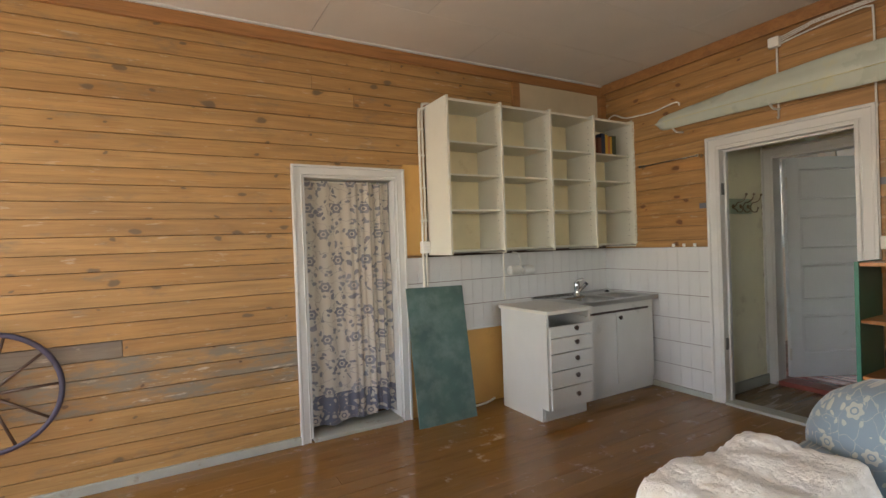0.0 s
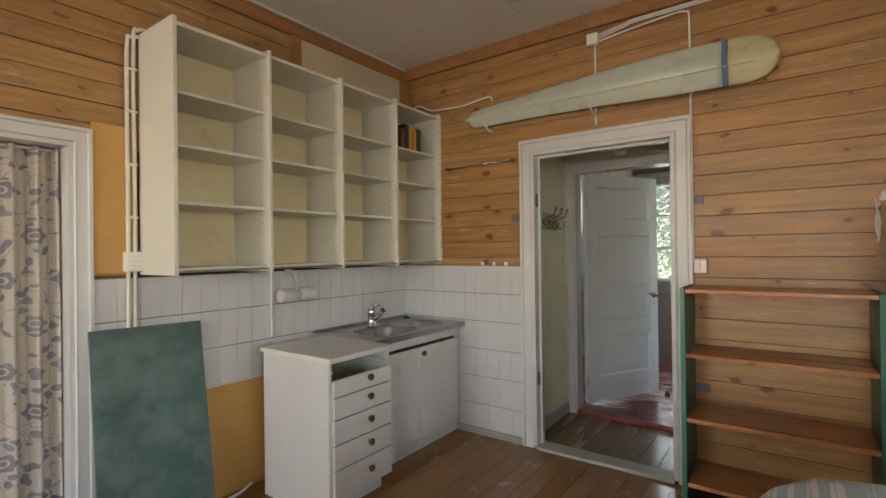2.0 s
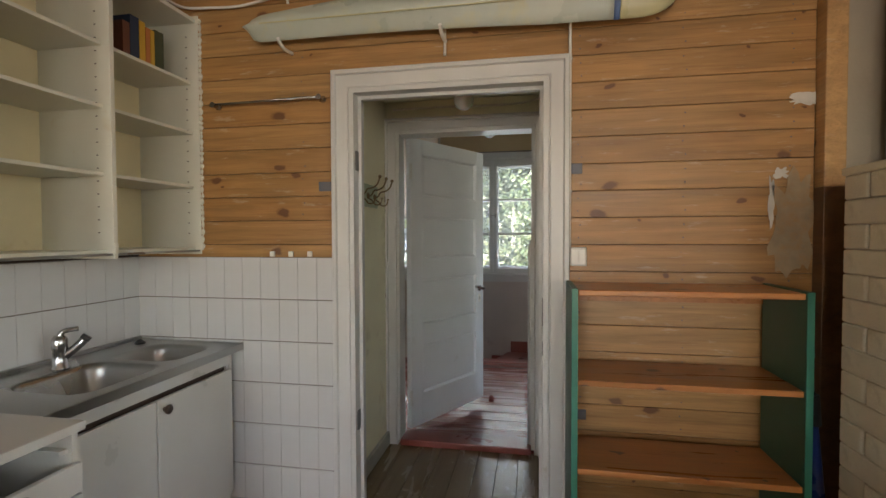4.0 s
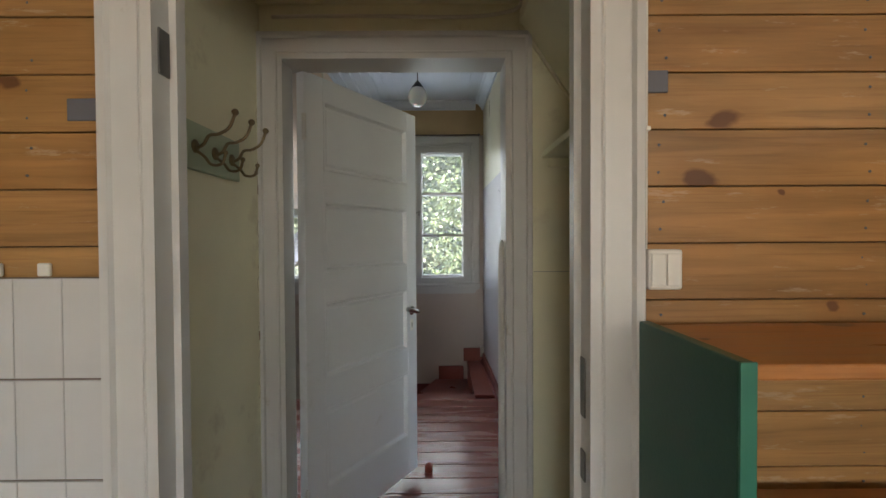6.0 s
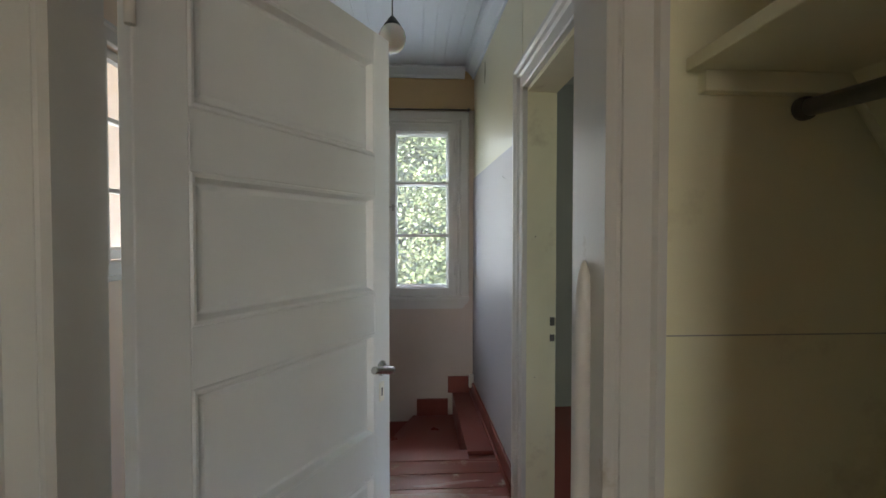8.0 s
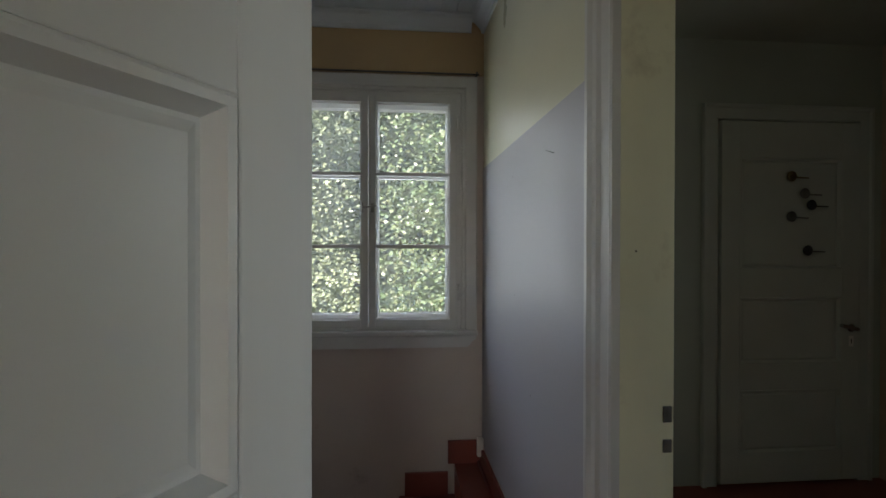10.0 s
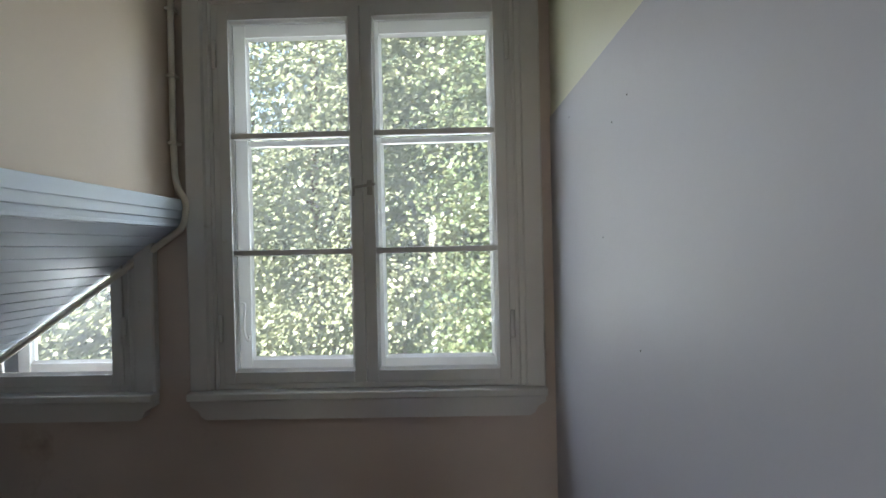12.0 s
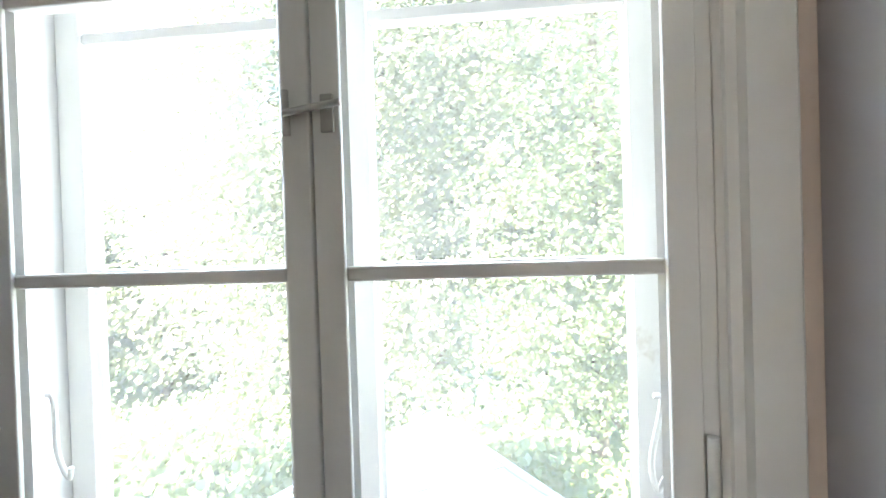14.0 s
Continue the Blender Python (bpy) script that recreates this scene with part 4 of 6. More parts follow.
# sloping soffit under the flight above, with its fascia
bm = bmesh.new()
sl = Vector((0, 0.93, -0.625)).normalized()
nn = Vector((0, -sl.z, sl.y)).normalized()
length = 2.2
n = 0
while n * 0.062 < length:
    a = Vector((0, 3.06, 1.44)) + sl * (n * 0.062 + 0.003)
    b = Vector((0, 3.06, 1.44)) + sl * ((n + 1) * 0.062 - 0.003)
    vs = []
    for off in (0.0, 0.018):
        for x in (7.202, 8.358):
            for p in (a, b):
                vs.append(bm.verts.new((x, p.y + nn.y * off, p.z + nn.z * off)))
    for q in ((0, 1, 3, 2), (4, 6, 7, 5), (0, 4, 5, 1), (2, 3, 7, 6), (0, 2, 6, 4), (1, 5, 7, 3)):
        bm.faces.new([vs[i] for i in q])
    n += 1
back0, back1 = Vector((0, 3.06, 1.44)) + nn * 0.02, Vector((0, 3.06, 1.44)) + sl * length + nn * 0.02
vs = [bm.verts.new((x, p.y + nn.y * o, p.z + nn.z * o)) for o in (0, 0.03) for x in (7.202, 8.358) for p in (back0, back1)]
for q in ((0, 1, 3, 2), (4, 6, 7, 5), (0, 4, 5, 1), (2, 3, 7, 6), (0, 2, 6, 4), (1, 5, 7, 3)):
    bm.faces.new([vs[i] for i in q])
bmesh.ops.recalc_face_normals(bm, faces=bm.faces[:])
structure("ceiling_stair_slope", bm, M_HCEIL, "white boarded slope over the stairs", "ceiling")
fascia = thing("stair_fascia", (7.7, 3.06, 1.44), "white moulded fascia board edging the stair slope", "fascia", "", "structure")
part("board", box(7.0, 8.36, 3.045, 3.07, 1.44, 1.54, 0.002), M_HCEIL, fascia)
part("moulding", box(7.0, 8.36, 3.030, 3.045, 1.470, 1.545, 0.003), M_HCEIL, fascia)
part("moulding", box(7.0, 8.36, 3.022, 3.030, 1.500, 1.545, 0.003), M_HCEIL, fascia)
part("moulding", box(7.0, 8.36, 3.036, 3.045, 1.44, 1.452, 0.003), M_HCEIL, fascia)
structure("trim_soffit_edge", tube([(8.350, 3.05, 1.425), (8.350, 3.5, 1.122), (8.350, 4.4, 0.517)], 0.009, 8, 2), M_GREY, "grey edge strip under the stair slope", "trim")
structure("stair_post", box(7.10, 7.195, 3.0, 3.09, -0.19, 1.44, 0.006), M_WHITEB, "white painted post at the stair head", "post")

# ---- room trim ----
structure("trim_ceiling_north", box(-2.2, 4.205, 3.772, 3.80, 2.70, CEIL - 0.006, 0.003), M_TRIM, "brown stained ceiling trim", "trim")
structure("trim_ceiling_east", box(4.20, 4.23, 0.70, 3.772, 2.705, CEIL - 0.006, 0.003), M_TRIM, "brown stained ceiling trim", "trim")
structure("trim_white_edge", box(-2.2, 4.2, 3.752, 3.772, CEIL - 0.020, CEIL - 0.005, 0.003), M_WHITE, "thin white edge strip at the ceiling", "trim")
structure("trim_batten", box(3.13, 3.205, 3.772, 3.80, 2.392, 2.70, 0.003), M_TRIM, "brown stained batten", "trim")
structure("trim_batten", box(4.165, 4.23, 3.735, 3.80, 2.392, 2.70, 0.003), M_TRIM, "brown stained corner batten", "trim")
structure("wall_fibreboard", box(3.205, 4.165, 3.785, 3.80, 2.392, 2.70), M_BEIGE, "beige fibreboard above the cabinets", "panel")
structure("trim_batten", box(2.065, 2.25, 3.782, 3.80, 1.245, 1.93, 0.002), M_BOARDO, "ochre strip beside the doorway", "trim")
corner = thing("corner_post", (4.2, 0.74, 0), "pine corner post, dark red-brown below", "post", "", "structure")
part("upper_length", box(4.17, 4.24, 0.705, 0.778, 1.5005, CEIL - 0.006, 0.004), M_POST, corner, "pale varnished pine")
# Darker red-brown up to 1.50 m, pale pine above.
part("lower_length", box(4.167, 4.24, 0.702, 0.781, 0.0, 1.50, 0.004), M_POSTD, corner, "dark red-brown lower length")
structure("baseboard", box(-2.2, 1.237, 3.775, 3.80, 0.0, 0.055, 0.004), M_GREY, "grey-green painted skirting", "baseboard")
structure("baseboard", box(4.205, 4.23, 2.755, 3.80, 0.0, 0.045, 0.004), M_GREY, "grey-green painted skirting below the tiles", "baseboard")
structure("wall_hardboard", box(2.065, 3.262, 3.788, 3.80, 0.0, 0.615, 0.001), M_BOARDO, "ochre hardboard below the tiles", "panel")
structure("trim_tile_edge", box(2.065, 3.262, 3.778, 3.80, 0.612, 0.624, 0.002), M_WHITE, "white strip under the tiles", "trim")

# ---- kitchen ----


def upper_cabinet(x0, x1, with_left, label):
    c = thing("wall_cabinet", (x0, 3.79, 1.235), label, "cabinet", "wall cabinets")
    y0, y1, z0, z1 = 3.44, 3.785, 1.235, 2.385
    if with_left:
        part("side_panel", box(x0, x0 + 0.02, y0, y1, z0, z1, 0.002), M_CABW, c)
    part("side_panel", box(x1 - 0.02, x1, y0, y1, z0, z1, 0.002), M_CABW, c)
    a, b = x0 + (0.02 if with_left else 0.0), x1 - 0.02
    part("back_panel", box(a, b, y1 - 0.012, y1 - 0.002, z0 + 0.03, z1 - 0.01), M_CABIN, c, "yellowed bare back panel")
    part("top_panel", box(a, b, y0 + 0.012, y1 - 0.013, z1 - 0.035, z1 - 0.017, 0.001), M_CABW, c)
    part("bottom_panel", box(a, b, y0 + 0.03, y1 - 0.013, z0 + 0.018, z0 + 0.034, 0.001), M_CABW, c)
    part("track", box(a, b, y0 + 0.004, y0 + 0.028, z0 + 0.012, z0 + 0.022, 0.002), M_STEEL, c, "grey sliding door track")
    for z in (2.055, 1.815, 1.555):
        part("shelf", box(a + 0.001, b - 0.001, y0 + 0.035, y1 - 0.014, z, z + 0.014, 0.002), M_CABW, c)
    for z in [z0 + 0.1 + 0.05 * i for i in range(20)]:
        for s in ((b - 0.0015, b + 0.0005),):
            part("peg_hole", box(s[0], s[1], y0 + 0.06, y0 + 0.068, z, z + 0.004), M_KNOB, c)
    part("lower_hook", box(b - 0.002, b + 0.016, y0 - 0.008, y0, z0 + 0.02, z0 + 0.06, 0.003), M_CABW, c)
    return c


for i in range(4):
    lab = ("open white wall cabinet with three empty shelves", "open white wall cabinet with bare shelves", "open white wall cabinet with yellow stain on shelf", "open white wall cabinet holding a few books")[i]
    upper_cabinet(2.258 + 0.4965 * i, 2.258 + 0.4965 * (i + 1), i == 0, lab)

bx = 3.87
for k, (w, h, dd, mm, lab) in enumerate(((0.035, 0.15, 0.13, M_BOOK[3], "brown book on the top shelf"), (0.045, 0.19, 0.15, M_BOOK[0], "dark navy book on the top shelf"), (0.03, 0.185, 0.14, M_BOOK[1], "yellow paperback on the top shelf"), (0.024, 0.17, 0.13, M_BOOK[4], "orange paperback on the top shelf"), (0.02, 0.17, 0.13, M_BOOK[1], "yellow paperback on the top shelf"), (0.05, 0.18, 0.15, M_BOOK[2], "olive green book on the top shelf"))):
    b = thing("book", (bx, 3.5, 2.07), lab, "book", "books")
    part("cover", boxes((bx, bx + 0.003, 3.52, 3.52 + dd, 2.0695, 2.0695 + h), (bx + w - 0.003, bx + w, 3.52, 3.52 + dd, 2.0695, 2.0695 + h), (bx, bx + w, 3.517, 3.520, 2.0695, 2.0695 + h)), mm, b)
    part("pages", box(bx + 0.0032, bx + w - 0.0032, 3.5205, 3.52 + dd - 0.004, 2.072, 2.066 + h), M_LAM, b)
    bx += w + 0.004

drawer_unit = thing("drawer_cabinet", (2.81, 3.1, 0), "white drawer cabinet with one drawer missing", "cabinet")
part("side_panel", boxes((2.815, 2.833, 3.165, 3.63, 0.0, 0.785), (2.815, 2.833, 3.095, 3.165, 0.10, 0.785)), M_LAM, drawer_unit)
part("side_panel", boxes((3.235, 3.253, 3.165, 3.63, 0.0, 0.785), (3.235, 3.253, 3.095, 3.165, 0.10, 0.785)), M_LAM, drawer_unit)
part("back_panel", box(2.833, 3.235, 3.615, 3.628, 0.05, 0.785), M_CABIN, drawer_unit)
part("plinth", box(2.833, 3.235, 3.160, 3.178, 0.0, 0.10, 0.001), M_LAM, drawer_unit)
part("base_panel", box(2.833, 3.235, 3.12, 3.61, 0.10, 0.115), M_LAM, drawer_unit)
part("runner", box(3.21, 3.235, 3.11, 3.60, 0.725, 0.737), M_LAM, drawer_unit)
part("runner", box(2.833, 2.858, 3.11, 3.60, 0.725, 0.737), M_LAM, drawer_unit)
seams = (0.700, 0.612, 0.500, 0.376, 0.252, 0.100)
for top, low in zip(seams, seams[1:]):
    dr = part("drawer", box(2.836, 3.250, 3.078, 3.096, low + 0.003, top - 0.003, 0.003), M_LAM, drawer_unit)
    part("knob", lathe(((0.009, 0), (0.008, 0.008), (0.017, 0.014), (0.019, 0.022), (0.013, 0.028), (0.003, 0.029)), (3.075, 3.078, (low + top) / 2 + 0.015), 16, (0, -1, 0)), M_KNOB, dr, "round dark brown knob")
worktop = thing("worktop", (2.8, 3.08, 0.786), "white laminate worktop on the drawer cabinet", "worktop")
part("slab", box(2.806, 3.258, 3.072, 3.645, 0.786, 0.812, 0.003), M_LAM, worktop)
part("edge_strip", box(2.804, 2.806, 3.074, 3.645, 0.788, 0.810), M_CABLE, worktop)

sink_unit = thing("sink_cabinet", (3.26, 3.25, 0), "white two-door sink cabinet with slots above doors", "cabinet")
part("carcass", boxes((3.26, 3.278, 3.265, 3.77, 0.10, 0.775), (4.150, 4.168, 3.265, 3.77, 0.10, 0.775), (3.278, 4.150, 3.265, 3.77, 0.10, 0.116), (3.278, 4.150, 3.755, 3.77, 0.116, 0.775)), M_LAM, sink_unit)
part("plinth", box(3.26, 4.215, 3.295, 3.312, 0.0, 0.10, 0.001), M_LAM, sink_unit)
part("filler", box(4.172, 4.190, 3.262, 3.30, 0.10, 0.775, 0.001), M_LAM, sink_unit)
part("front_rail", box(3.26, 4.17, 3.262, 3.280, 0.715, 0.775, 0.001), M_LAM, sink_unit)
# Dark strip behind the slot above the doors; its shade is put in as colour.
part("dark_gap", box(3.28, 4.15, 3.275, 3.285, 0.69, 0.716), M_KNOB, sink_unit)
for a, b, kx in ((3.262, 3.705, None), (3.712, 4.166, 3.745)):
    dd = part("door", box(a, b, 3.246, 3.263, 0.105, 0.697, 0.003), M_LAM, sink_unit)
    if kx:
        part("knob", lathe(((0.009, 0), (0.008, 0.008), (0.017, 0.014), (0.019, 0.022), (0.013, 0.028), (0.003, 0.029)), (kx, 3.246, 0.655), 16, (0, -1, 0)), M_KNOB, dd, "round dark brown knob")


def steel_top():
    """Pressed steel worktop with two round-cornered bowls."""
    bm = bmesh.new()
    X0, X1, Y0, Y1, Z = 3.262, 4.215, 3.215, 3.785, 0.812
    bowls = ((3.44, 3.80, 3.29, 3.62), (3.86, 4.13, 3.31, 3.62))

    def rounded(x0, x1, y0, y1, r, n=5):
        pts = []
        for cx, cy, a0 in ((x1 - r, y1 - r, 0), (x0 + r, y1 - r, 90), (x0 + r, y0 + r, 180), (x1 - r, y0 + r, 270)):
            for i in range(n + 1):
                a = radians(a0 + 90 * i / n)
                pts.append((cx + r * math.cos(a), cy + r * math.sin(a)))
        return pts
    for (a, b, c, d), (xl, xr) in zip(bowls, ((X0, 3.83), (3.83, X1))):
        hole = rounded(a, b, c, d, 0.07)
        rings = []
        for inset, zz in ((-0.012, Z - 0.004), (0.0, Z - 0.008), (0.008, Z - 0.03), (0.016, Z - 0.12), (0.05, Z - 0.15)):
            s = rounded(a + inset, b - inset, c + inset, d - inset, max(0.03, 0.07 - inset * 0.5))
            rings.append([bm.verts.new((x, y, zz)) for x, y in s])
        for p, q in zip(rings, rings[1:]):
            for i in range(len(p)):
                j = (i + 1) % len(p)
                bm.faces.new((p[i], p[j], q[j], q[i])).smooth = True
        bm.faces.new(rings[-1])
        outer = []
        for v in rings[0]:
            cx, cy = (a + b) / 2, (c + d) / 2
            dx, dy = v.co.x - cx, v.co.y - cy
            k = min(((xr if dx > 0 else xl) - cx) / dx if abs(dx) > 1e-6 else 9e9, ((Y1 if dy > 0 else Y0) - cy) / dy if abs(dy) > 1e-6 else 9e9)
            outer.append(bm.verts.new((cx + dx * k, cy + dy * k, Z - 0.004)))
        for i in range(len(outer)):
            j = (i + 1) % len(outer)
            bm.faces.new((outer[i], outer[j], rings[0][j], rings[0][i]))
        for x, y in ((xl, Y0), (xr, Y0), (xl, Y1), (xr, Y1)):
            near = sorted(range(len(outer)), key=lambda q: (outer[q].co.x - x) ** 2 + (outer[q].co.y - y) ** 2)[:2]
            bm.faces.new((outer[near[0]], outer[near[1]], bm.verts.new((x, y, Z - 0.004))))
    add_box(bm, X0, X1, Y0 - 0.001, Y0 + 0.008, Z - 0.036, Z, 0.003)
    add_box(bm, X1 - 0.006, X1, Y0, Y1, Z - 0.036, Z, 0.002)
    add_box(bm, X0, X1, Y1 - 0.012, Y1, Z - 0.006, Z + 0.012, 0.003)
    bmesh.ops.recalc_face_normals(bm, faces=bm.faces[:])
    return bm


steel = thing("steel_sink", (3.7, 3.5, 0.776), "stainless steel sink top with two bowls", "sink")
part("steel_sheet", steel_top(), M_STEEL, steel)
for x, y in ((3.62, 3.46), (3.995, 3.47)):
    part("drain", lathe(((0.036, 0), (0.036, 0.003), (0.026, 0.003), (0.022, 0.001)), (x, y, 0.6625), 20), M_CHROME, steel)
tap = thing("mixer_tap", (3.69, 3.68, 0.812), "chrome single-lever mixer tap on the sink", "tap")
part("tap_body", lathe(((0.032, 0), (0.032, 0.006), (0.026, 0.012), (0.024, 0.075), (0.027, 0.08), (0.027, 0.118), (0.016, 0.132)), (3.69, 3.66, 0.806), 20), M_CHROME, tap)
part("spout", tube([(3.69, 3.655, 0.850), (3.712, 3.638, 0.868), (3.735, 3.618, 0.895), (3.748, 3.606, 0.915)], 0.0165), M_CHROME, tap)
part("aerator", cyl((3.746, 3.607, 0.912), (3.755, 3.599, 0.926), 0.0185), M_BLACK, tap)
part("lever", tube([(3.69, 3.66, 0.93), (3.700, 3.650, 0.952), (3.735, 3.62, 0.958)], 0.010), M_CHROME, tap)
plug = tagged(obj("sink_plug", lathe(((0.022, 0), (0.024, 0.006), (0.016, 0.012), (0.006, 0.02)), (4.12, 3.70, 0.808), 16), M_BLACK), "black rubber plug lying on the sink edge", "plug")

roll = thing("towel_holder", (3.1, 3.787, 1.0), "two white towel rolls on a wall bracket", "towel holder")
for a, b in ((2.985, 3.10), (3.125, 3.235)):
    part("roll", lathe(((0.012, 0), (0.036, 0.002), (0.040, 0.01), (0.040, b - a - 0.01), (0.036, b - a - 0.002), (0.012, b - a)), (a, 3.725, 1.075), 20, (1, 0, 0)), M_LAM, roll)
part("clip", lathe(((0.020, 0), (0.020, 0.026)), (3.099, 3.725, 1.075), 14, (1, 0, 0)), M_CABLE, roll)
part("bracket", tube([(3.11, 3.725, 1.10), (3.11, 3.73, 1.17), (3.10, 3.75, 1.215), (3.06, 3.77, 1.225)], 0.010), M_LAM, roll)

chalk = thing("chalkboard", (2.25, 3.6, 0), "worn green chalkboard leaning against the wall", "chalkboard")
tilt = Matrix.Translation((2.015, 3.555, 0.0)) @ Matrix.Rotation(radians(-11.0), 4, "X") @ Matrix.Rotation(radians(1.2), 4, "Y")
part("slate", box(0, 0.49, 0, 0.012, 0.002, 1.015, 0.0015, tilt), M_CHALK, chalk)
part("label_patch", box(0.13, 0.40, -0.0006, 0.0, 0.83, 0.93, 0, tilt), M_CHALK, chalk, "faint rectangular mark on the board")
loose = tagged(obj("cable", tube([(2.50, 3.74, 0.012), (2.6, 3.72, 0.012), (2.72, 3.73, 0.014), (2.81, 3.75, 0.03)], 0.008), M_PLASTIC), "white cable lying along the wall", "cable")

# curtain
def drape(u, v):
    x = 1.327 + 0.651 * u
    gather = 0.4 + 1.2 * u
    f = math.sin(u * 34 + 2.5 * math.sin(u * 7)) * 0.013 * gather + math.sin(u * u * 62 + v * 1.5) * 0.009 * gather * u
    f += 0.006 * math.sin(v * 9 + u * 12) * (1 - v)
    hem = 0.012 * math.sin(u * 17) + 0.03 * u
    return Vector((x, 3.90 + f, (0.045 + hem) + v * (1.757 - hem)))


cur = thing("curtain", (1.65, 3.9, 1.8), "cream curtain printed with blue-grey flowers, blue hem", "curtain")
part("cloth", surface(drape, 150, 24), M_CURTAIN, cur)
part("rail", cyl((1.323, 3.90, 1.794), (1.982, 3.90, 1.794), 0.006), M_CABLE, cur)

# cables and boxes on the walls
conduit = thing("wall_conduit", (2.22, 3.79, 1.25), "painted twin conduits with a socket box", "conduit")
for dx, top in ((0.0, 2.36), (0.028, 2.40)):
    part("pipe", tube([(2.205 + dx, 3.775, 0.95), (2.205 + dx, 3.772, 1.6), (2.205 + dx, 3.772, top - 0.08), (2.225 + dx, 3.768, top), (2.30, 3.77, top + 0.01)], 0.009, 8, 8), M_CABLE, conduit)
part("socket_box", box(2.185, 2.262, 3.745, 3.795, 1.252, 1.345, 0.006), M_PLASTIC, conduit, "yellowed plastic socket box")
for zz in (1.275, 1.298, 1.321):
    part("rib", box(2.195, 2.252, 3.741, 3.746, zz, zz + 0.006, 0.001), M_CABLE, conduit)
for zz in (1.5, 1.75, 2.0, 2.2):
    part("clip", box(2.195, 2.245, 3.758, 3.782, zz, zz + 0.012, 0.002), M_CABLE, conduit)
thin = tagged(obj("cable", tube([(2.972, 3.781, 0.83), (2.972, 3.781, 1.0), (2.972, 3.781, 1.24)], 0.007, 8, 4), M_CABLE), "painted cable running down the tiles", "cable")

jb = thing("junction_box", (4.2, 2.235, 2.6), "white junction box with thin cables", "junction box")
part("lid", box(4.185, 4.23, 2.20, 2.27, 2.595, 2.665, 0.006), M_PLASTIC, jb)
part("drop_cable", tube([(4.215, 2.225, 2.60), (4.215, 2.225, 2.4), (4.215, 2.225, 2.13), (4.200, 2.223, 2.112)], 0.006), M_PLASTIC, jb)
for k in range(3):
    part("ceiling_cable", tube([(4.215, 2.205, 2.655 - 0.014 * k), (4.212, 2.05, 2.678 - 0.010 * k), (4.21, 1.90, 2.690 - 0.009 * k), (4.21, 0.95, 2.694 - 0.009 * k)], 0.0035), M_PLASTIC, jb)
part("door_cable", tube([(4.215, 2.205, 2.612), (4.212, 2.02, 2.635), (4.212, 1.80, 2.655), (4.212, 1.715, 2.65), (4.214, 1.70, 2.60), (4.214, 1.697, 2.2), (4.214, 1.697, 1.27)], 0.006), M_PLASTIC, jb)
for zz in (1.5, 1.8, 2.05):
    part("clip", box(4.206, 4.222, 1.688, 1.706, zz, zz + 0.008, 0.001), M_PLASTIC, jb)
sw = thing("light_switch", (4.23, 1.66, 1.19), "white double light switch", "switch")
part("plate", box(4.200, 4.23, 1.628, 1.694, 1.192, 1.270, 0.005), M_PLASTIC, sw)
for a in (1.632, 1.662):
    part("rocker", box(4.196, 4.201, a, a + 0.028, 1.200, 1.262, 0.002), M_PLASTIC, sw)
wire = tagged(obj("cable", tube([(4.19, 3.72, 2.33), (4.205, 3.70, 2.44), (4.205, 3.62, 2.475), (4.205, 3.50, 2.42), (4.205, 3.35, 2.405), (4.205, 3.2, 2.40), (4.205, 2.99, 2.425), (4.205, 2.955, 2.39)], 0.0065), M_PLASTIC), "loose white cable hanging from the corner", "cable")
bar = thing("towel_bar", (4.2, 3.06, 1.94), "thin chrome towel bar on the plank wall", "towel bar")
part("rod", cyl((4.185, 3.335, 1.942), (4.185, 2.80, 1.950), 0.006), M_CHROME, bar)
for yy, zz in ((3.335, 1.942), (2.80, 1.950)):
    part("mount", lathe(((0.016, 0), (0.016, 0.006), (0.009, 0.012), (0.009, 0.042), (0.013, 0.052)), (4.23, yy, zz), 14, (-1, 0, 0)), M_CHROME, bar)
for yy, zz in ((2.79, 1.55), (1.68, 1.60), (1.66, 0.56)):
    tagged(obj("metal_plate", box(4.226, 4.233, yy - 0.035, yy + 0.035, zz - 0.022, zz + 0.022, 0.002), M_LEAD), "small grey metal plate on the planks", "plate", "metal plates")
for yy in (3.06, 2.965, 2.87):
    tagged(obj("clear_hook", box(4.216, 4.226, yy - 0.012, yy + 0.012, 1.224, 1.250, 0.003), M_PLASTIC), "small clear plastic hook above the tiles", "hook", "plastic hooks")


def blotch(name, cy, cz, ry, rz, mat, label, seed):
    """A thin irregular smear on the east wall's planks."""
    bm = bmesh.new()
    pts = []
    for i in range(40):
        a = 2 * math.pi * i / 40
        k = 0.85 + 0.55 * noise.noise(Vector((math.cos(a) * 2.6, math.sin(a) * 2.6, seed)))
        c, q = math.cos(a), math.sin(a)
        pts.append((max(0.782, cy + ry * k * math.copysign(abs(c) ** 0.8, c)), cz + rz * k * math.copysign(abs(q) ** 0.8, q)))
    bm.faces.new([bm.verts.new((4.2268, y, z)) for y, z in pts])
    bm.normal_update()
    bmesh.ops.solidify(bm, geom=bm.faces[:], thickness=0.0012)
    return tagged(obj(name, bm, mat), label, "smear")


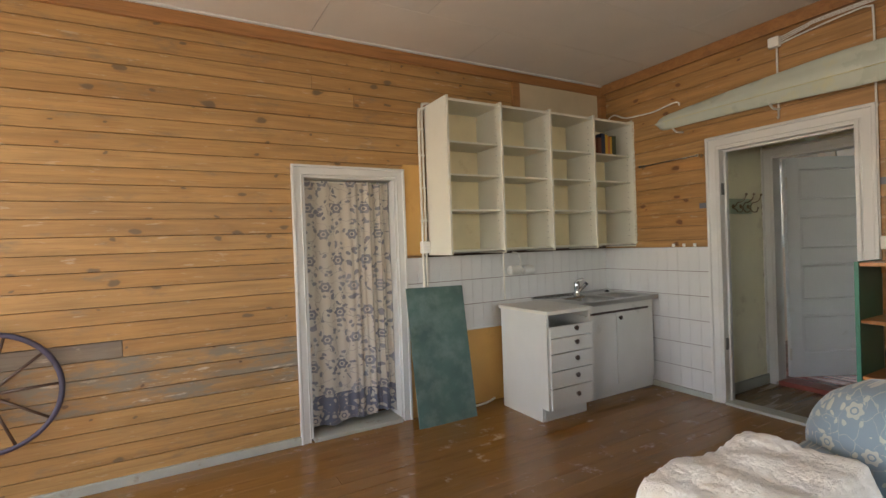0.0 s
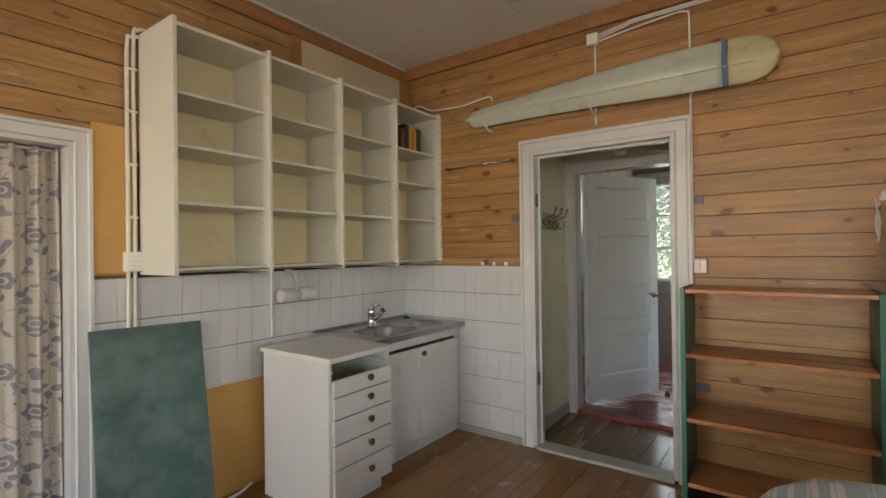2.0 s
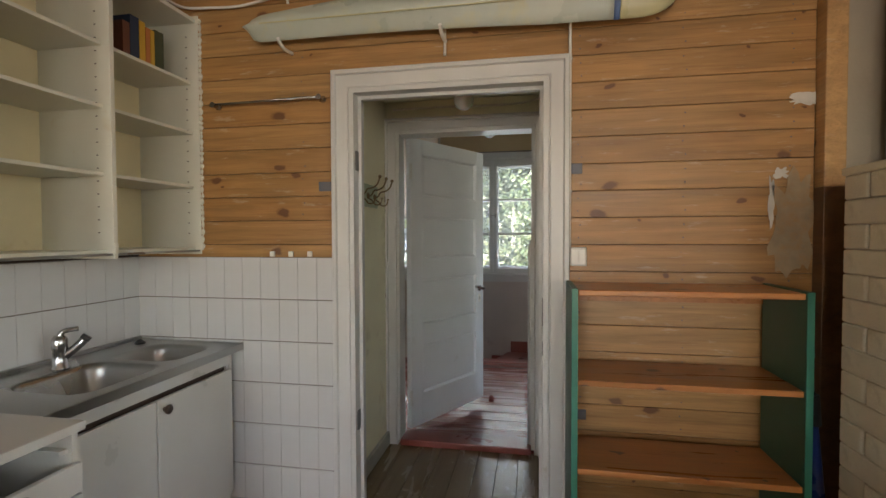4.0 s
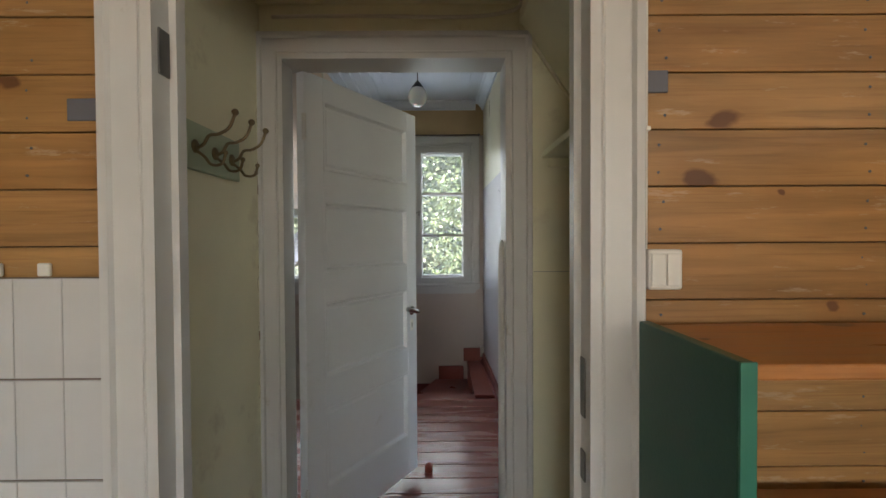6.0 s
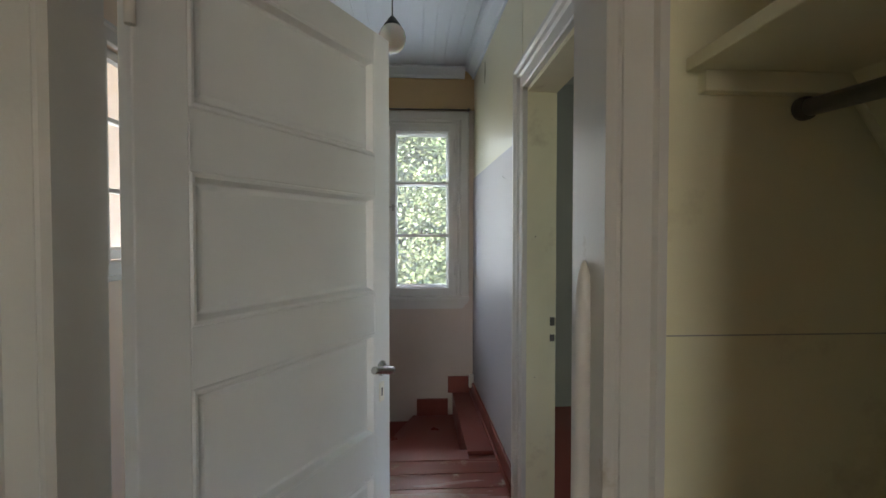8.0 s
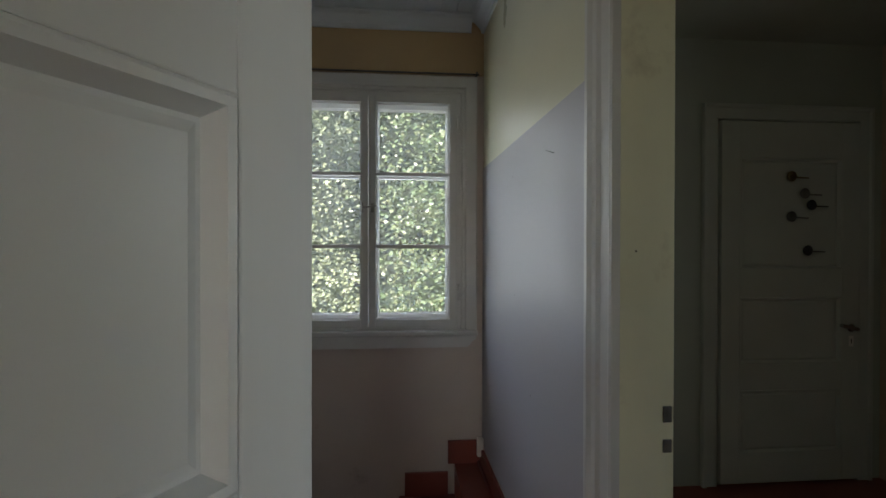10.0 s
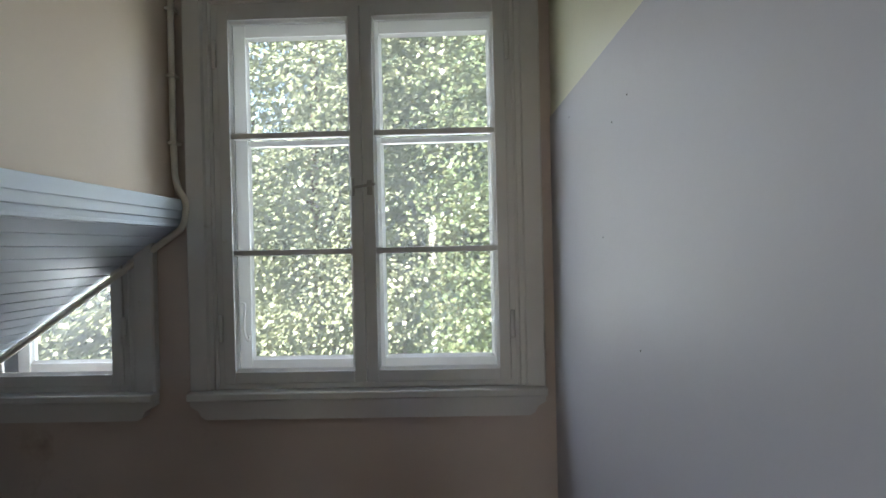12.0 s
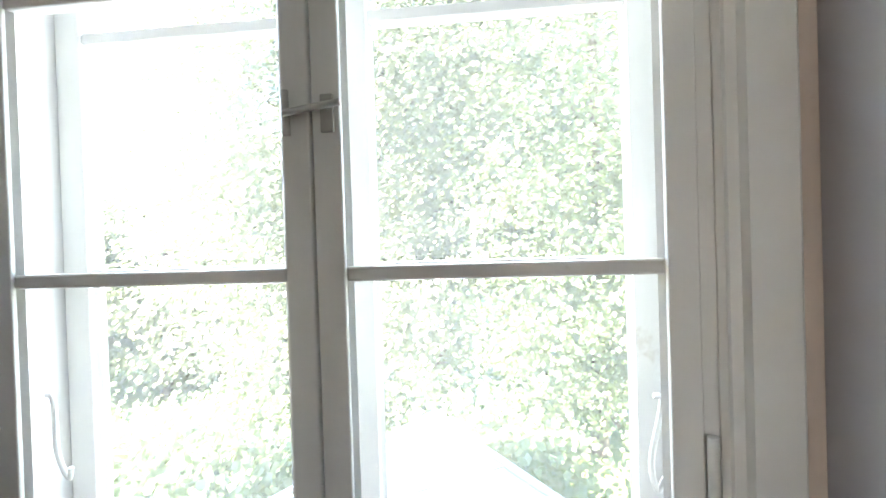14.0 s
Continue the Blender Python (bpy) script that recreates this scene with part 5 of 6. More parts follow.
rng_n = random.Random(17)
for r in range(24):
    for yy in (1.655, 1.25, 0.86, 2.90):
        for off in (0.028, 0.082):
            z = 0.0452 + 0.1124 * r + off
            if z > 2.68 or (yy > 1.72 and (z < 1.25 or rng_n.random() < 0.4)):
                continue
            part("nail", lathe(((0.0032, 0), (0.0032, 0.0008), (0.0015, 0.0014)), (4.2302, yy + rng_n.uniform(-0.008, 0.008), z), 6, (-1, 0, 0)), M_LEAD, wall_east)
seal = thing("sealant_bead", (4.226, 3.432, 1.25), "lumpy dried sealant along the cabinet side", "sealant")
z = 1.26
while z < 2.36:
    h = rng_n.uniform(0.018, 0.045)
    w = rng_n.uniform(0.006, 0.013)
    part("lump", lathe([(w * math.sin(math.pi * i / 6) + 0.0004, h * (i / 6 - 0.5)) for i in range(7)], (4.229, 3.434 - rng_n.uniform(0, 0.004), z + h / 2), 8), M_CABW, seal)
    z += h * 0.9
M_SMEAR = plain("grey_mortar_smear", (0.33, 0.25, 0.16), 0.85, 0, 0.2, 14, 0.3, (0.38, 0.225, 0.10), (0.45, 0.75))
M_CHIP = plain("white_plaster_smear", (0.60, 0.57, 0.52), 0.85, 0, 0.1, 9, 0.3)
blotch("mortar_smear", 0.855, 1.36, 0.085, 0.21, M_SMEAR, "rough grey mortar smear beside the post", 1)
blotch("plaster_smear", 0.815, 1.845, 0.065, 0.028, M_CHIP, "white plaster smear on the planks", 4)
blotch("plaster_smear", 0.93, 1.44, 0.012, 0.10, M_CHIP, "thin white plaster smear on the planks", 7)
blotch("plaster_smear", 0.90, 1.56, 0.030, 0.022, M_CHIP, "small white plaster smear on the planks", 9)

# surfboard
def deck(y):
    """Half height of the board at y, from tail (3.14) to nose (1.285)."""
    t = (3.135 - y) / (3.135 - 1.285)
    h = 0.058 + (0.122 - 0.058) * min(1, t / 0.72)
    if t < 0.045:
        h *= math.sqrt(max(0.0, 1 - ((0.045 - t) / 0.045) ** 2))
    if t > 0.90:
        h *= max(0.0, 1 - ((t - 0.90) / 0.10) ** 2.6) ** 0.5
    return h


def board_mesh(ya, yb, n, grow=0.0):
    bm = bmesh.new()
    rings = []
    for i in range(n + 1):
        y = ya + (yb - ya) * i / n
        h = deck(y) + grow
        t = (3.135 - y) / (3.135 - 1.285)
        zc = 2.262 + 0.032 * t + (0.02 * math.sin(t * 3.1))
        rings.append([bm.verts.new((4.162 - (0.034 + grow) * math.cos(a) * (0.35 + 0.65 * abs(math.cos(a))) - (0.010 if abs(math.sin(a)) < 0.25 and math.cos(a) > 0 else 0), y, zc + max(h, 0.001) * math.sin(a))) for a in [2 * math.pi * q / 28 for q in range(28)]])
    for a, b in zip(rings, rings[1:]):
        for q in range(28):
            bm.faces.new((a[q], a[(q + 1) % 28], b[(q + 1) % 28], b[q])).smooth = True
    bm.faces.new(rings[0])
    bm.faces.new(rings[-1][::-1])
    bmesh.ops.recalc_face_normals(bm, faces=bm.faces[:])
    return bm


surf = thing("surfboard", (4.16, 2.2, 2.2), "long pale green-blue surfboard mounted above the doorway", "surfboard")
part("hull", board_mesh(3.135, 1.535, 50), M_SURF, surf)
part("stripe", board_mesh(1.535, 1.512, 2, 0.0015), M_SURFB, surf, "faded blue stripe")
part("nose", board_mesh(1.512, 1.2852, 24), M_SURFN, surf, "yellowed nose")
part("stringer", box(4.114, 4.122, 1.40, 3.05, 2.266, 2.272, 0.002), M_SURFN, surf)
for yy in (2.95, 2.225):
    part("bracket", tube([(4.23, yy, 2.17), (4.15, yy, 2.165), (4.10, yy, 2.19)], 0.008), M_PLASTIC, surf)

# green shelf rack
rack = thing("bookcase", (4.06, 1.33, 0), "green-sided low bookcase with orange-brown pine shelves", "bookcase")
for a, b in ((1.690, 1.712), (0.945, 0.967)):
    sp = part("side_panel", box(3.893, 4.205, a, b, 0.0, 1.132, 0.003), M_GREEN, rack, "dark green side")
    part("front_edge", box(3.888, 3.893, a, b, 0.0, 1.132, 0.001), M_GREENEDGE, sp)
for z in (1.105, 0.782, 0.462, 0.14):
    m = Matrix.Translation((3.895, 1.689, z)) @ Matrix.Rotation(radians(-90), 4, "Z")
    sh = part("shelf", box(0, 0.721, 0, 0.305, 0, 0.022, 0.004), M_SHELF, rack)
    sh.matrix_parent_inverse = world_of(rack).inverted()
    sh.matrix_basis = m
part("back_batten", box(4.195, 4.206, 0.967, 1.69, 1.05, 1.104, 0.001), M_SHELF, rack)

# brick stove
stove = thing("brick_stove", (3.6, 0.3, 0), "cream-painted brick stove with a mantel ledge", "stove")
part("core", box(3.345, 3.815, -0.75, 0.895, 0.0, 1.50), M_PLASTER, stove)
part("chimney", box(3.55, 4.15, -0.65, 0.60, 1.52, CEIL - 0.006, 0.01), M_PLASTER, stove)
M_BRICK = plain("cream_painted_brick", (0.56, 0.51, 0.39), 0.6, 0, 0.1, 5, 0.35, (0.38, 0.33, 0.24), (0.6, 0.8))
BR = {}


def brick(x0, x1, y0, y1, z0, z1):
    key = (round(x1 - x0, 3), round(y1 - y0, 3), round(z1 - z0, 3))
    if key not in BR:
        bm = box(0, key[0], 0, key[1], 0, key[2], 0.006)
        me = bpy.data.meshes.new("brick")
        bm.to_mesh(me)
        bm.free()
        me.materials.append(M_BRICK)
        BR[key] = me
    ob = new("brick", BR[key])
    ob.parent = stove
    ob.matrix_parent_inverse = world_of(stove).inverted()
    ob.matrix_basis = Matrix.Translation((x0, y0, z0))


random.seed(3)
for r in range(20):
    z0 = 0.0 + r * 0.075
    off = 0.13 if r % 2 else 0.0
    x = 3.33 - off
    while x < 3.83:
        a, b = max(x, 3.33), min(x + 0.255, 3.83)
        if b - a > 0.03:
            brick(a + 0.003, b - 0.003, 0.885 + random.uniform(0, 0.003), 0.905, z0 + 0.0015, z0 + 0.0745)
        x += 0.26
    y = 0.885 - (0.0 if r % 2 else 0.13)
    while y > 0.0:
        brick(3.33 + random.uniform(-0.002, 0.002), 3.348, y - 0.252, y - 0.003, z0 + 0.0015, z0 + 0.0745)
        y -= 0.26
part("mantel", box(3.27, 3.345, -0.6, 0.60, 0.98, 1.06, 0.008), M_BRICK, stove, "projecting brick ledge")
part("cap", box(3.325, 3.835, -0.75, 0.91, 1.50, 1.525, 0.006), M_BRICK, stove)
pole = thing("vacuum_tube", (4.12, 0.81, 0), "blue and chrome vacuum cleaner tube leaning by the post", "vacuum tube")
part("lower_tube", cyl((4.06, 0.80, 0.02), (4.11, 0.835, 0.62), 0.020), M_BLUE, pole)
part("grip", cyl((4.11, 0.835, 0.62), (4.117, 0.84, 0.73), 0.030), M_BLACK, pole)
part("upper_tube", cyl((4.117, 0.84, 0.73), (4.125, 0.846, 0.865), 0.016), M_CHROME, pole)
part("end_cap", cyl((4.125, 0.846, 0.865), (4.126, 0.847, 0.875), 0.024), M_BLACK, pole)
part("foot", box(4.0, 4.1, 0.76, 0.84, 0.0, 0.04, 0.01), M_BLACK, pole)

# sofa with a fleece
def cushion(x0, x1, y0, y1, z0, z1, r, seed, bulge=0.02):
    bm = box(x0, x1, y0, y1, z0, z1)
    bmesh.ops.subdivide_edges(bm, edges=bm.edges[:], cuts=14, use_grid_fill=True)
    c = Vector(((x0 + x1) / 2, (y0 + y1) / 2, (z0 + z1) / 2))
    h = Vector(((x1 - x0) / 2, (y1 - y0) / 2, (z1 - z0) / 2))
    for v in bm.verts:
        d = v.co - c
        core = Vector([max(-hh + r, min(hh - r, dd)) for hh, dd in zip(h, d)])
        out = d - core
        if out.length > 1e-6:
            out = out.normalized() * r
        q = c + core + out
        q += (q - c).normalized() * bulge * noise.noise(q * 4 + Vector((seed, 0, 0)))
        v.co = q
    for f in bm.faces:
        f.smooth = True
    return bm


sofa = thing("sofa", (2.45, 0.35, 0), "blue-grey sofa with cream damask flowers and fleece", "sofa")
part("base", cushion(1.76, 2.80, -0.65, 1.38, 0.05, 0.36, 0.06, 1), M_SOFA, sofa)
part("backrest", cushion(2.34, 2.86, -0.65, 1.37, 0.30, 0.80, 0.22, 2), M_SOFA, sofa)
part("seat_cushion", cushion(1.72, 2.45, -0.45, 1.10, 0.34, 0.50, 0.07, 3), M_SOFA, sofa)
part("armrest", cushion(1.74, 2.62, 1.10, 1.385, 0.10, 0.59, 0.10, 4), M_SOFA, sofa)
part("armrest", cushion(1.76, 2.62, -0.70, -0.42, 0.10, 0.59, 0.10, 5), M_SOFA, sofa)
for x in (1.82, 2.75):
    for y in (-0.58, 1.30):
        part("leg", cyl((x, y, 0.0), (x, y, 0.08), 0.022, 0.03), M_KNOB, sofa)


def fleece_at(u, v):
    """The throw: over the seat, up the arm, over its top and down its outer side."""
    x = 1.63 + 0.57 * u + 0.015 * noise.noise(Vector((v * 9, u, 2)))
    if v < 0.35:
        y, z = 0.62 + v / 0.35 * 0.42, 0.525
    elif v < 0.5:
        k = (v - 0.35) / 0.15
        y, z = 1.04 + 0.06 * k, 0.525 + 0.095 * k
    elif v < 0.78:
        k = (v - 0.5) / 0.28
        y, z = 1.10 + 0.29 * k, 0.622 + 0.012 * math.sin(k * math.pi)
    else:
        k = (v - 0.78) / 0.22
        y, z = 1.395 + 0.012 * math.sin(k * 3), 0.615 - 0.26 * k
    edge = min(u, 1 - u) * 8
    z += 0.02 * noise.noise(Vector((u * 5, v * 7, 1))) + 0.007 * noise.noise(Vector((u * 30, v * 40, 3)))
    if u < 0.06:
        z -= (0.06 - u) * 1.2
    return Vector((x, y, z))


fl = tagged(obj("fleece_throw", surface(fleece_at, 70, 90, -0.02), M_FUR), "cream sheepskin-like throw draped over the sofa arm", "throw")

# spoked wheel
wheel = thing("spoked_wheel", (-0.325, 3.77, 0.632), "violet-black iron wheel with dark wooden spokes", "wheel")
prof = [(0.295, -0.008), (0.318, -0.008), (0.320, 0.008), (0.297, 0.010), (0.295, -0.008)]
bm = bmesh.new()
rings = []
for i in range(64):
    a = 2 * math.pi * i / 64
    rings.append([bm.verts.new((-0.325 + r * math.cos(a), 3.765 + h, 0.632 + r * math.sin(a))) for r, h in prof[:-1]])
for i in range(64):
    p, q = rings[i], rings[(i + 1) % 64]
    for j in range(4):
        bm.faces.new((p[j], p[(j + 1) % 4], q[(j + 1) % 4], q[j])).smooth = True
bmesh.ops.recalc_face_normals(bm, faces=bm.faces[:])
part("rim", bm, M_WHEEL, wheel)
part("hub", lathe(((0.030, 0), (0.034, 0.02), (0.030, 0.05), (0.016, 0.055)), (-0.325, 3.79, 0.632), 20, (0, -1, 0)), M_WHEEL, wheel)
for i in range(10):
    a = 2 * math.pi * i / 10 + 0.05
    part("spoke", cyl((-0.325 + 0.025 * math.cos(a), 3.765, 0.632 + 0.025 * math.sin(a)), (-0.325 + 0.30 * math.cos(a), 3.765, 0.632 + 0.30 * math.sin(a)), 0.009, 0.007, 10), M_SPOKE, wheel)
part("peg", cyl((-0.325, 3.80, 0.915), (-0.325, 3.74, 0.92), 0.008), M_IRON, wheel)

# ---- vestibule things ----
hooks = thing("coat_rack", (4.66, 2.75, 1.48), "sage green board with three brass coat hooks", "coat rack")
part("board", box(4.505, 4.825, 2.738, 2.755, 1.480, 1.605, 0.003), M_SAGE, hooks)
for x in (4.545, 4.655, 4.765):
    hk = part("hook", tube([(x, 2.735, 1.535), (x, 2.715, 1.545), (x, 2.700, 1.568), (x, 2.675, 1.572), (x + 0.006, 2.650, 1.590), (x + 0.009, 2.636, 1.625)], 0.0045), M_BRASS, hooks)
    part("lower_hook", tube([(x, 2.735, 1.530), (x, 2.712, 1.512), (x, 2.695, 1.492), (x, 2.668, 1.494), (x, 2.658, 1.520)], 0.0040), M_BRASS, hk)
    part("plate", lathe(((0.018, 0), (0.018, 0.004), (0.010, 0.008)), (x, 2.738, 1.540), 16, (0, -1, 0)), M_BRASS, hk)
    for p, r in (((x + 0.009, 2.635, 1.631), 0.009), ((x, 2.658, 1.523), 0.0065)):
        part("tip", lathe([(r * math.sin(math.pi * i / 8) + 0.0005, -r * math.cos(math.pi * i / 8)) for i in range(9)], p, 12), M_BRASS, hk)
clos = thing("closet_shelf", (4.7, 1.55, 1.58), "cream painted shelf above a clothes rail", "shelf")
part("board", box(4.305, 5.045, 1.36, 1.722, 1.588, 1.610, 0.002), M_CREAM, clos)
part("batten", box(5.028, 5.05, 1.40, 1.70, 1.555, 1.588, 0.002), M_CREAM, clos)
part("rail", cyl((4.305, 1.535, 1.497), (5.045, 1.525, 1.535), 0.014), M_STEEL, clos, "grey metal clothes rail")
part("rail_socket", lathe(((0.019, 0), (0.019, 0.010), (0.016, 0.016)), (5.05, 1.525, 1.535), 14, (-1, 0, 0)), M_IRON, clos)
structure("trim_slope_edge", tube([(5.042, 1.80, 2.075), (5.042, 1.56, 1.725), (5.042, 1.335, 1.40)], 0.008, 8, 3), M_CREAM, "cream edge strip along the slope", "trim")
structure("trim_board_joint", box(5.0485, 5.0515, 1.335, 1.75, 1.170, 1.1722), M_GREY, "fine joint in the cream wall", "trim")
M_RUST = plain("bare_wood_under_paint", (0.16, 0.085, 0.05), 0.8, 0, 0.25, 20, 0.2)
rng_c = random.Random(31)
crack = thing("wall_crack", (5.02, 2.7545, 0.72), "thin wandering crack in the cream paint", "crack", "", "structure")
z = 0.72
while z < 1.72:
    e = z + rng_c.uniform(0.07, 0.15)
    part("fissure", tube([(5.017 + rng_c.uniform(-0.011, 0.011), 2.7549, z + (e - z) * i / 4) for i in range(5)], 0.0008, 5, 3), M_RUST, crack)
    z = e + rng_c.uniform(0.05, 0.16)
for zz in (0.93, 1.46, 1.53):
    part("chip", box(5.015, 5.022, 2.7538, 2.757, zz, zz + 0.034, 0.001), M_RUST, crack)
flake = thing("paint_flake", (4.9, 1.355, 1.43), "row of bare patches where cream paint flaked off", "paint damage", "", "structure")
SLOPE = Vector((0, 0.465, 0.68)).normalized()
for x0, x1, h in ((4.985, 5.03, 0.012), (4.945, 4.98, 0.015), (4.86, 4.905, 0.011)):
    c = Vector(((x0 + x1) / 2, 1.356, 1.431)) + Vector((0, 0.68, -0.465)).normalized() * 0.0012
    k = 9
    bm = bmesh.new()
    vs = [bm.verts.new(c + Vector(((x1 - x0) * 0.5 * math.cos(2 * math.pi * i / k), 0, 0)) + SLOPE * (h * 0.5 * math.sin(2 * math.pi * i / k) * rng_c.uniform(0.5, 1.1))) for i in range(k)]
    bm.faces.new(vs)
    part("bare_patch", bm, M_RUST, flake)
lampv = thing("ceiling_lamp", (4.62, 2.22, 2.15), "white opal globe lamp on the vestibule ceiling", "lamp")
part("globe", lathe([(0.052 * math.sin(math.pi * i / 14) + 0.0004, -0.052 * math.cos(math.pi * i / 14)) for i in range(15)], (4.62, 2.20, 2.022), 24), M_OPAL, lampv)
part("holder", lathe(((0.026, 0), (0.03, 0.01), (0.03, 0.076)), (4.62, 2.20, 2.068), 18), M_PLASTIC, lampv)
part("rose", lathe(((0.045, 0), (0.045, 0.008)), (4.62, 2.20, 2.142), 18), M_PLASTIC, lampv)
cabv = tagged(obj("cable", tube([(5.03, 2.70, 2.10), (5.035, 2.4, 2.105), (5.035, 2.0, 2.10), (5.03, 1.83, 2.12), (5.0, 1.80, 2.14)], 0.007), M_CABLE), "painted cable above the inner door", "cable")

# ---- hall things ----
pend = thing("pendant_lamp", (6.75, 2.255, HCEIL), "hanging opal globe lamp with a black cap", "lamp")
part("globe", lathe([(0.068 * math.sin(math.pi * i / 16) + 0.0004, -0.074 * math.cos(math.pi * i / 16)) for i in range(17)], (6.75, 2.255, 2.325), 28), M_OPAL, pend, "white opal glass globe")
part("cap", lathe(((0.040, 0), (0.042, 0.012), (0.030, 0.028), (0.018, 0.045), (0.010, 0.055)), (6.75, 2.255, 2.378), 20), M_BLACK, pend, "black lamp cap")
part("cord", cyl((6.75, 2.255, 2.43), (6.75, 2.255, HCEIL), 0.0035, None, 8), M_BLACK, pend)
part("hook", lathe(((0.018, -0.03), (0.024, -0.02), (0.024, 0)), (6.75, 2.255, HCEIL), 14), M_BLACK, pend)
rodw = thing("curtain_rod", (8.30, 2.35, 2.39), "thin dark curtain rod above the window", "curtain rod")
part("rod", cyl((8.318, 1.675, 2.388), (8.318, 3.035, 2.388), 0.0055), M_IRON, rodw)
for yy in (1.69, 3.02):
    part("bracket", tube([(8.36, yy, 2.388), (8.335, yy, 2.384), (8.318, yy, 2.388), (8.316, yy, 2.402)], 0.006), M_IRON, rodw)
pipe = thing("wall_conduit", (8.34, 3.05, 1.4), "pale conduit bending round the stair fascia", "conduit")
part("pipe", tube([(8.335, 3.052, 2.72), (8.335, 3.052, 2.3), (8.335, 3.052, 1.72), (8.330, 3.040, 1.60), (8.325, 3.010, 1.545), (8.325, 3.006, 1.50), (8.330, 3.03, 1.435), (8.338, 3.12, 1.375), (8.342, 3.4, 1.185), (8.342, 4.2, 0.645)], 0.012, 8, 6), M_CABLE, pipe)
for zz in (1.75, 2.0, 2.25, 2.5):
    part("clip", box(8.320, 8.36, 3.035, 3.068, zz, zz + 0.012, 0.002), M_CABLE, pipe)
wirel = tagged(obj("cable", tube([(7.262, 3.062, 2.72), (7.262, 3.062, 2.2), (7.262, 3.060, 1.72), (7.25, 3.03, 1.62), (7.268, 3.012, 1.53), (7.26, 3.012, 1.47), (7.235, 3.03, 1.42)], 0.008), M_CABLE), "grey cable hanging over the fascia", "cable")
sock = thing("wall_socket", (8.30, 1.60, 0.09), "small white plastic socket in the corner", "socket")
part("body", box(8.292, 8.334, 1.645, 1.685, 0.055, 0.165, 0.006), M_PLASTIC, sock)
part("cover", box(8.288, 8.293, 1.649, 1.681, 0.06, 0.16, 0.003), M_PLASTIC, sock)
stop = tagged(obj("door_stop", lathe(((0.022, 0), (0.020, 0.03), (0.012, 0.045), (0.004, 0.05)), (5.93, 2.17, 0.0), 16), M_REDP), "small red-brown knob on the floor by the door", "door stop")

# ---- outside ----
structure("ground", surface(lambda u, v: Vector((8.6 + 400 * u ** 3, -200 + 400 * v, -3.0 + 0.02 * (400 * u ** 3) ** 1.0 + 0.25 * noise.noise(Vector((u * 30, v * 60, 0))))), 40, 80), M_GRASS, "grassy ground sloping up to the woods", "ground")
porch = thing("porch_roof", (10.4, 2.45, -1.0), "white metal hipped porch roof below the window", "roof")
apex = Vector((10.12, 2.42, 0.48))
ring = [Vector((10.12 + 1.5 * math.cos(radians(a)), 2.42 + 1.5 * math.sin(radians(a)), -0.40)) for a in (168, 258, 348, 78)]
for i in range(4):
    a, b = ring[i], ring[(i + 1) % 4]
    nrm = (a - apex).cross(b - apex).normalized()
    nrm = nrm if nrm.z > 0 else -nrm
    for k in range(4):
        t0, t1 = k / 4, (k + 1) / 4
        c = [apex.lerp(a, t0), apex.lerp(b, t0), apex.lerp(b, t1) + nrm * 0.012, apex.lerp(a, t1) + nrm * 0.012]
        bm = bmesh.new()
        top = [bm.verts.new(p + nrm * 0.004) for p in c]
        bot = [bm.verts.new(p - nrm * 0.02) for p in c]
        bm.faces.new(top)
        bm.faces.new(bot[::-1])
        for q in range(4):
            bm.faces.new((top[q], top[(q + 1) % 4], bot[(q + 1) % 4], bot[q]))
        bmesh.ops.remove_doubles(bm, verts=bm.verts[:], dist=0.0005)
        bmesh.ops.recalc_face_normals(bm, faces=bm.faces[:])
        part("metal_sheet", bm, M_ROOF, porch)
    part("hip_cap", tube([apex + Vector((0, 0, 0.01)), (apex + a) / 2 + Vector((0, 0, 0.02)), a + Vector((0, 0, 0.02))], 0.022, 8, 3), M_ROOF, porch)
part("porch_wall", box(9.3, 10.9, 1.6, 3.2, -3.2, -0.38), M_ROOF, porch)


def tree_mesh(seed, height, spread, base, leaves, size):
    """Points of a broad crown: clumps on limbs, each of many leaves."""
    rng = np.random.RandomState(seed)
    clumps = []
    while len(clumps) < leaves // 42:
        p = rng.uniform(-1, 1, 3)
        r = np.linalg.norm(p)
        lump = 0.88 + 0.30 * noise.noise(Vector(p * 2.3) + Vector((seed * 3.1, 0, 0)))
        if 0.40 < r < lump:
            clumps.append((p[0] * spread, p[1] * spread, base + (p[2] * 0.5 + 0.5) * (height - base)))
    clumps = np.array(clumps)
    n = len(clumps) * 42
    c = np.repeat(clumps, 42, 0) + rng.normal(0, 0.34, (n, 3)) * np.array((1, 1, 0.5))
    up = np.array((-0.62, 0.2, 0.78)) + rng.normal(0, 0.45, (n, 3))
    d1 = np.cross(up, rng.normal(0, 1, (n, 3)))
    d1 /= np.linalg.norm(d1, axis=1)[:, None]
    d2 = np.cross(d1, up)
    d2 /= np.linalg.norm(d2, axis=1)[:, None]
    s = size * rng.uniform(0.6, 1.3, (n, 1))
    quad = np.stack([c - d1 * s, c + d2 * s * 0.75 - d1 * s * 0.1, c + d1 * s, c - d2 * s * 0.75 - d1 * s * 0.1], 1).reshape(-1, 3)
    faces = np.arange(n * 4).reshape(-1, 4)
    me = bpy.data.meshes.new("crown")
    me.from_pydata(quad.tolist(), [], faces.tolist())
    return me, clumps


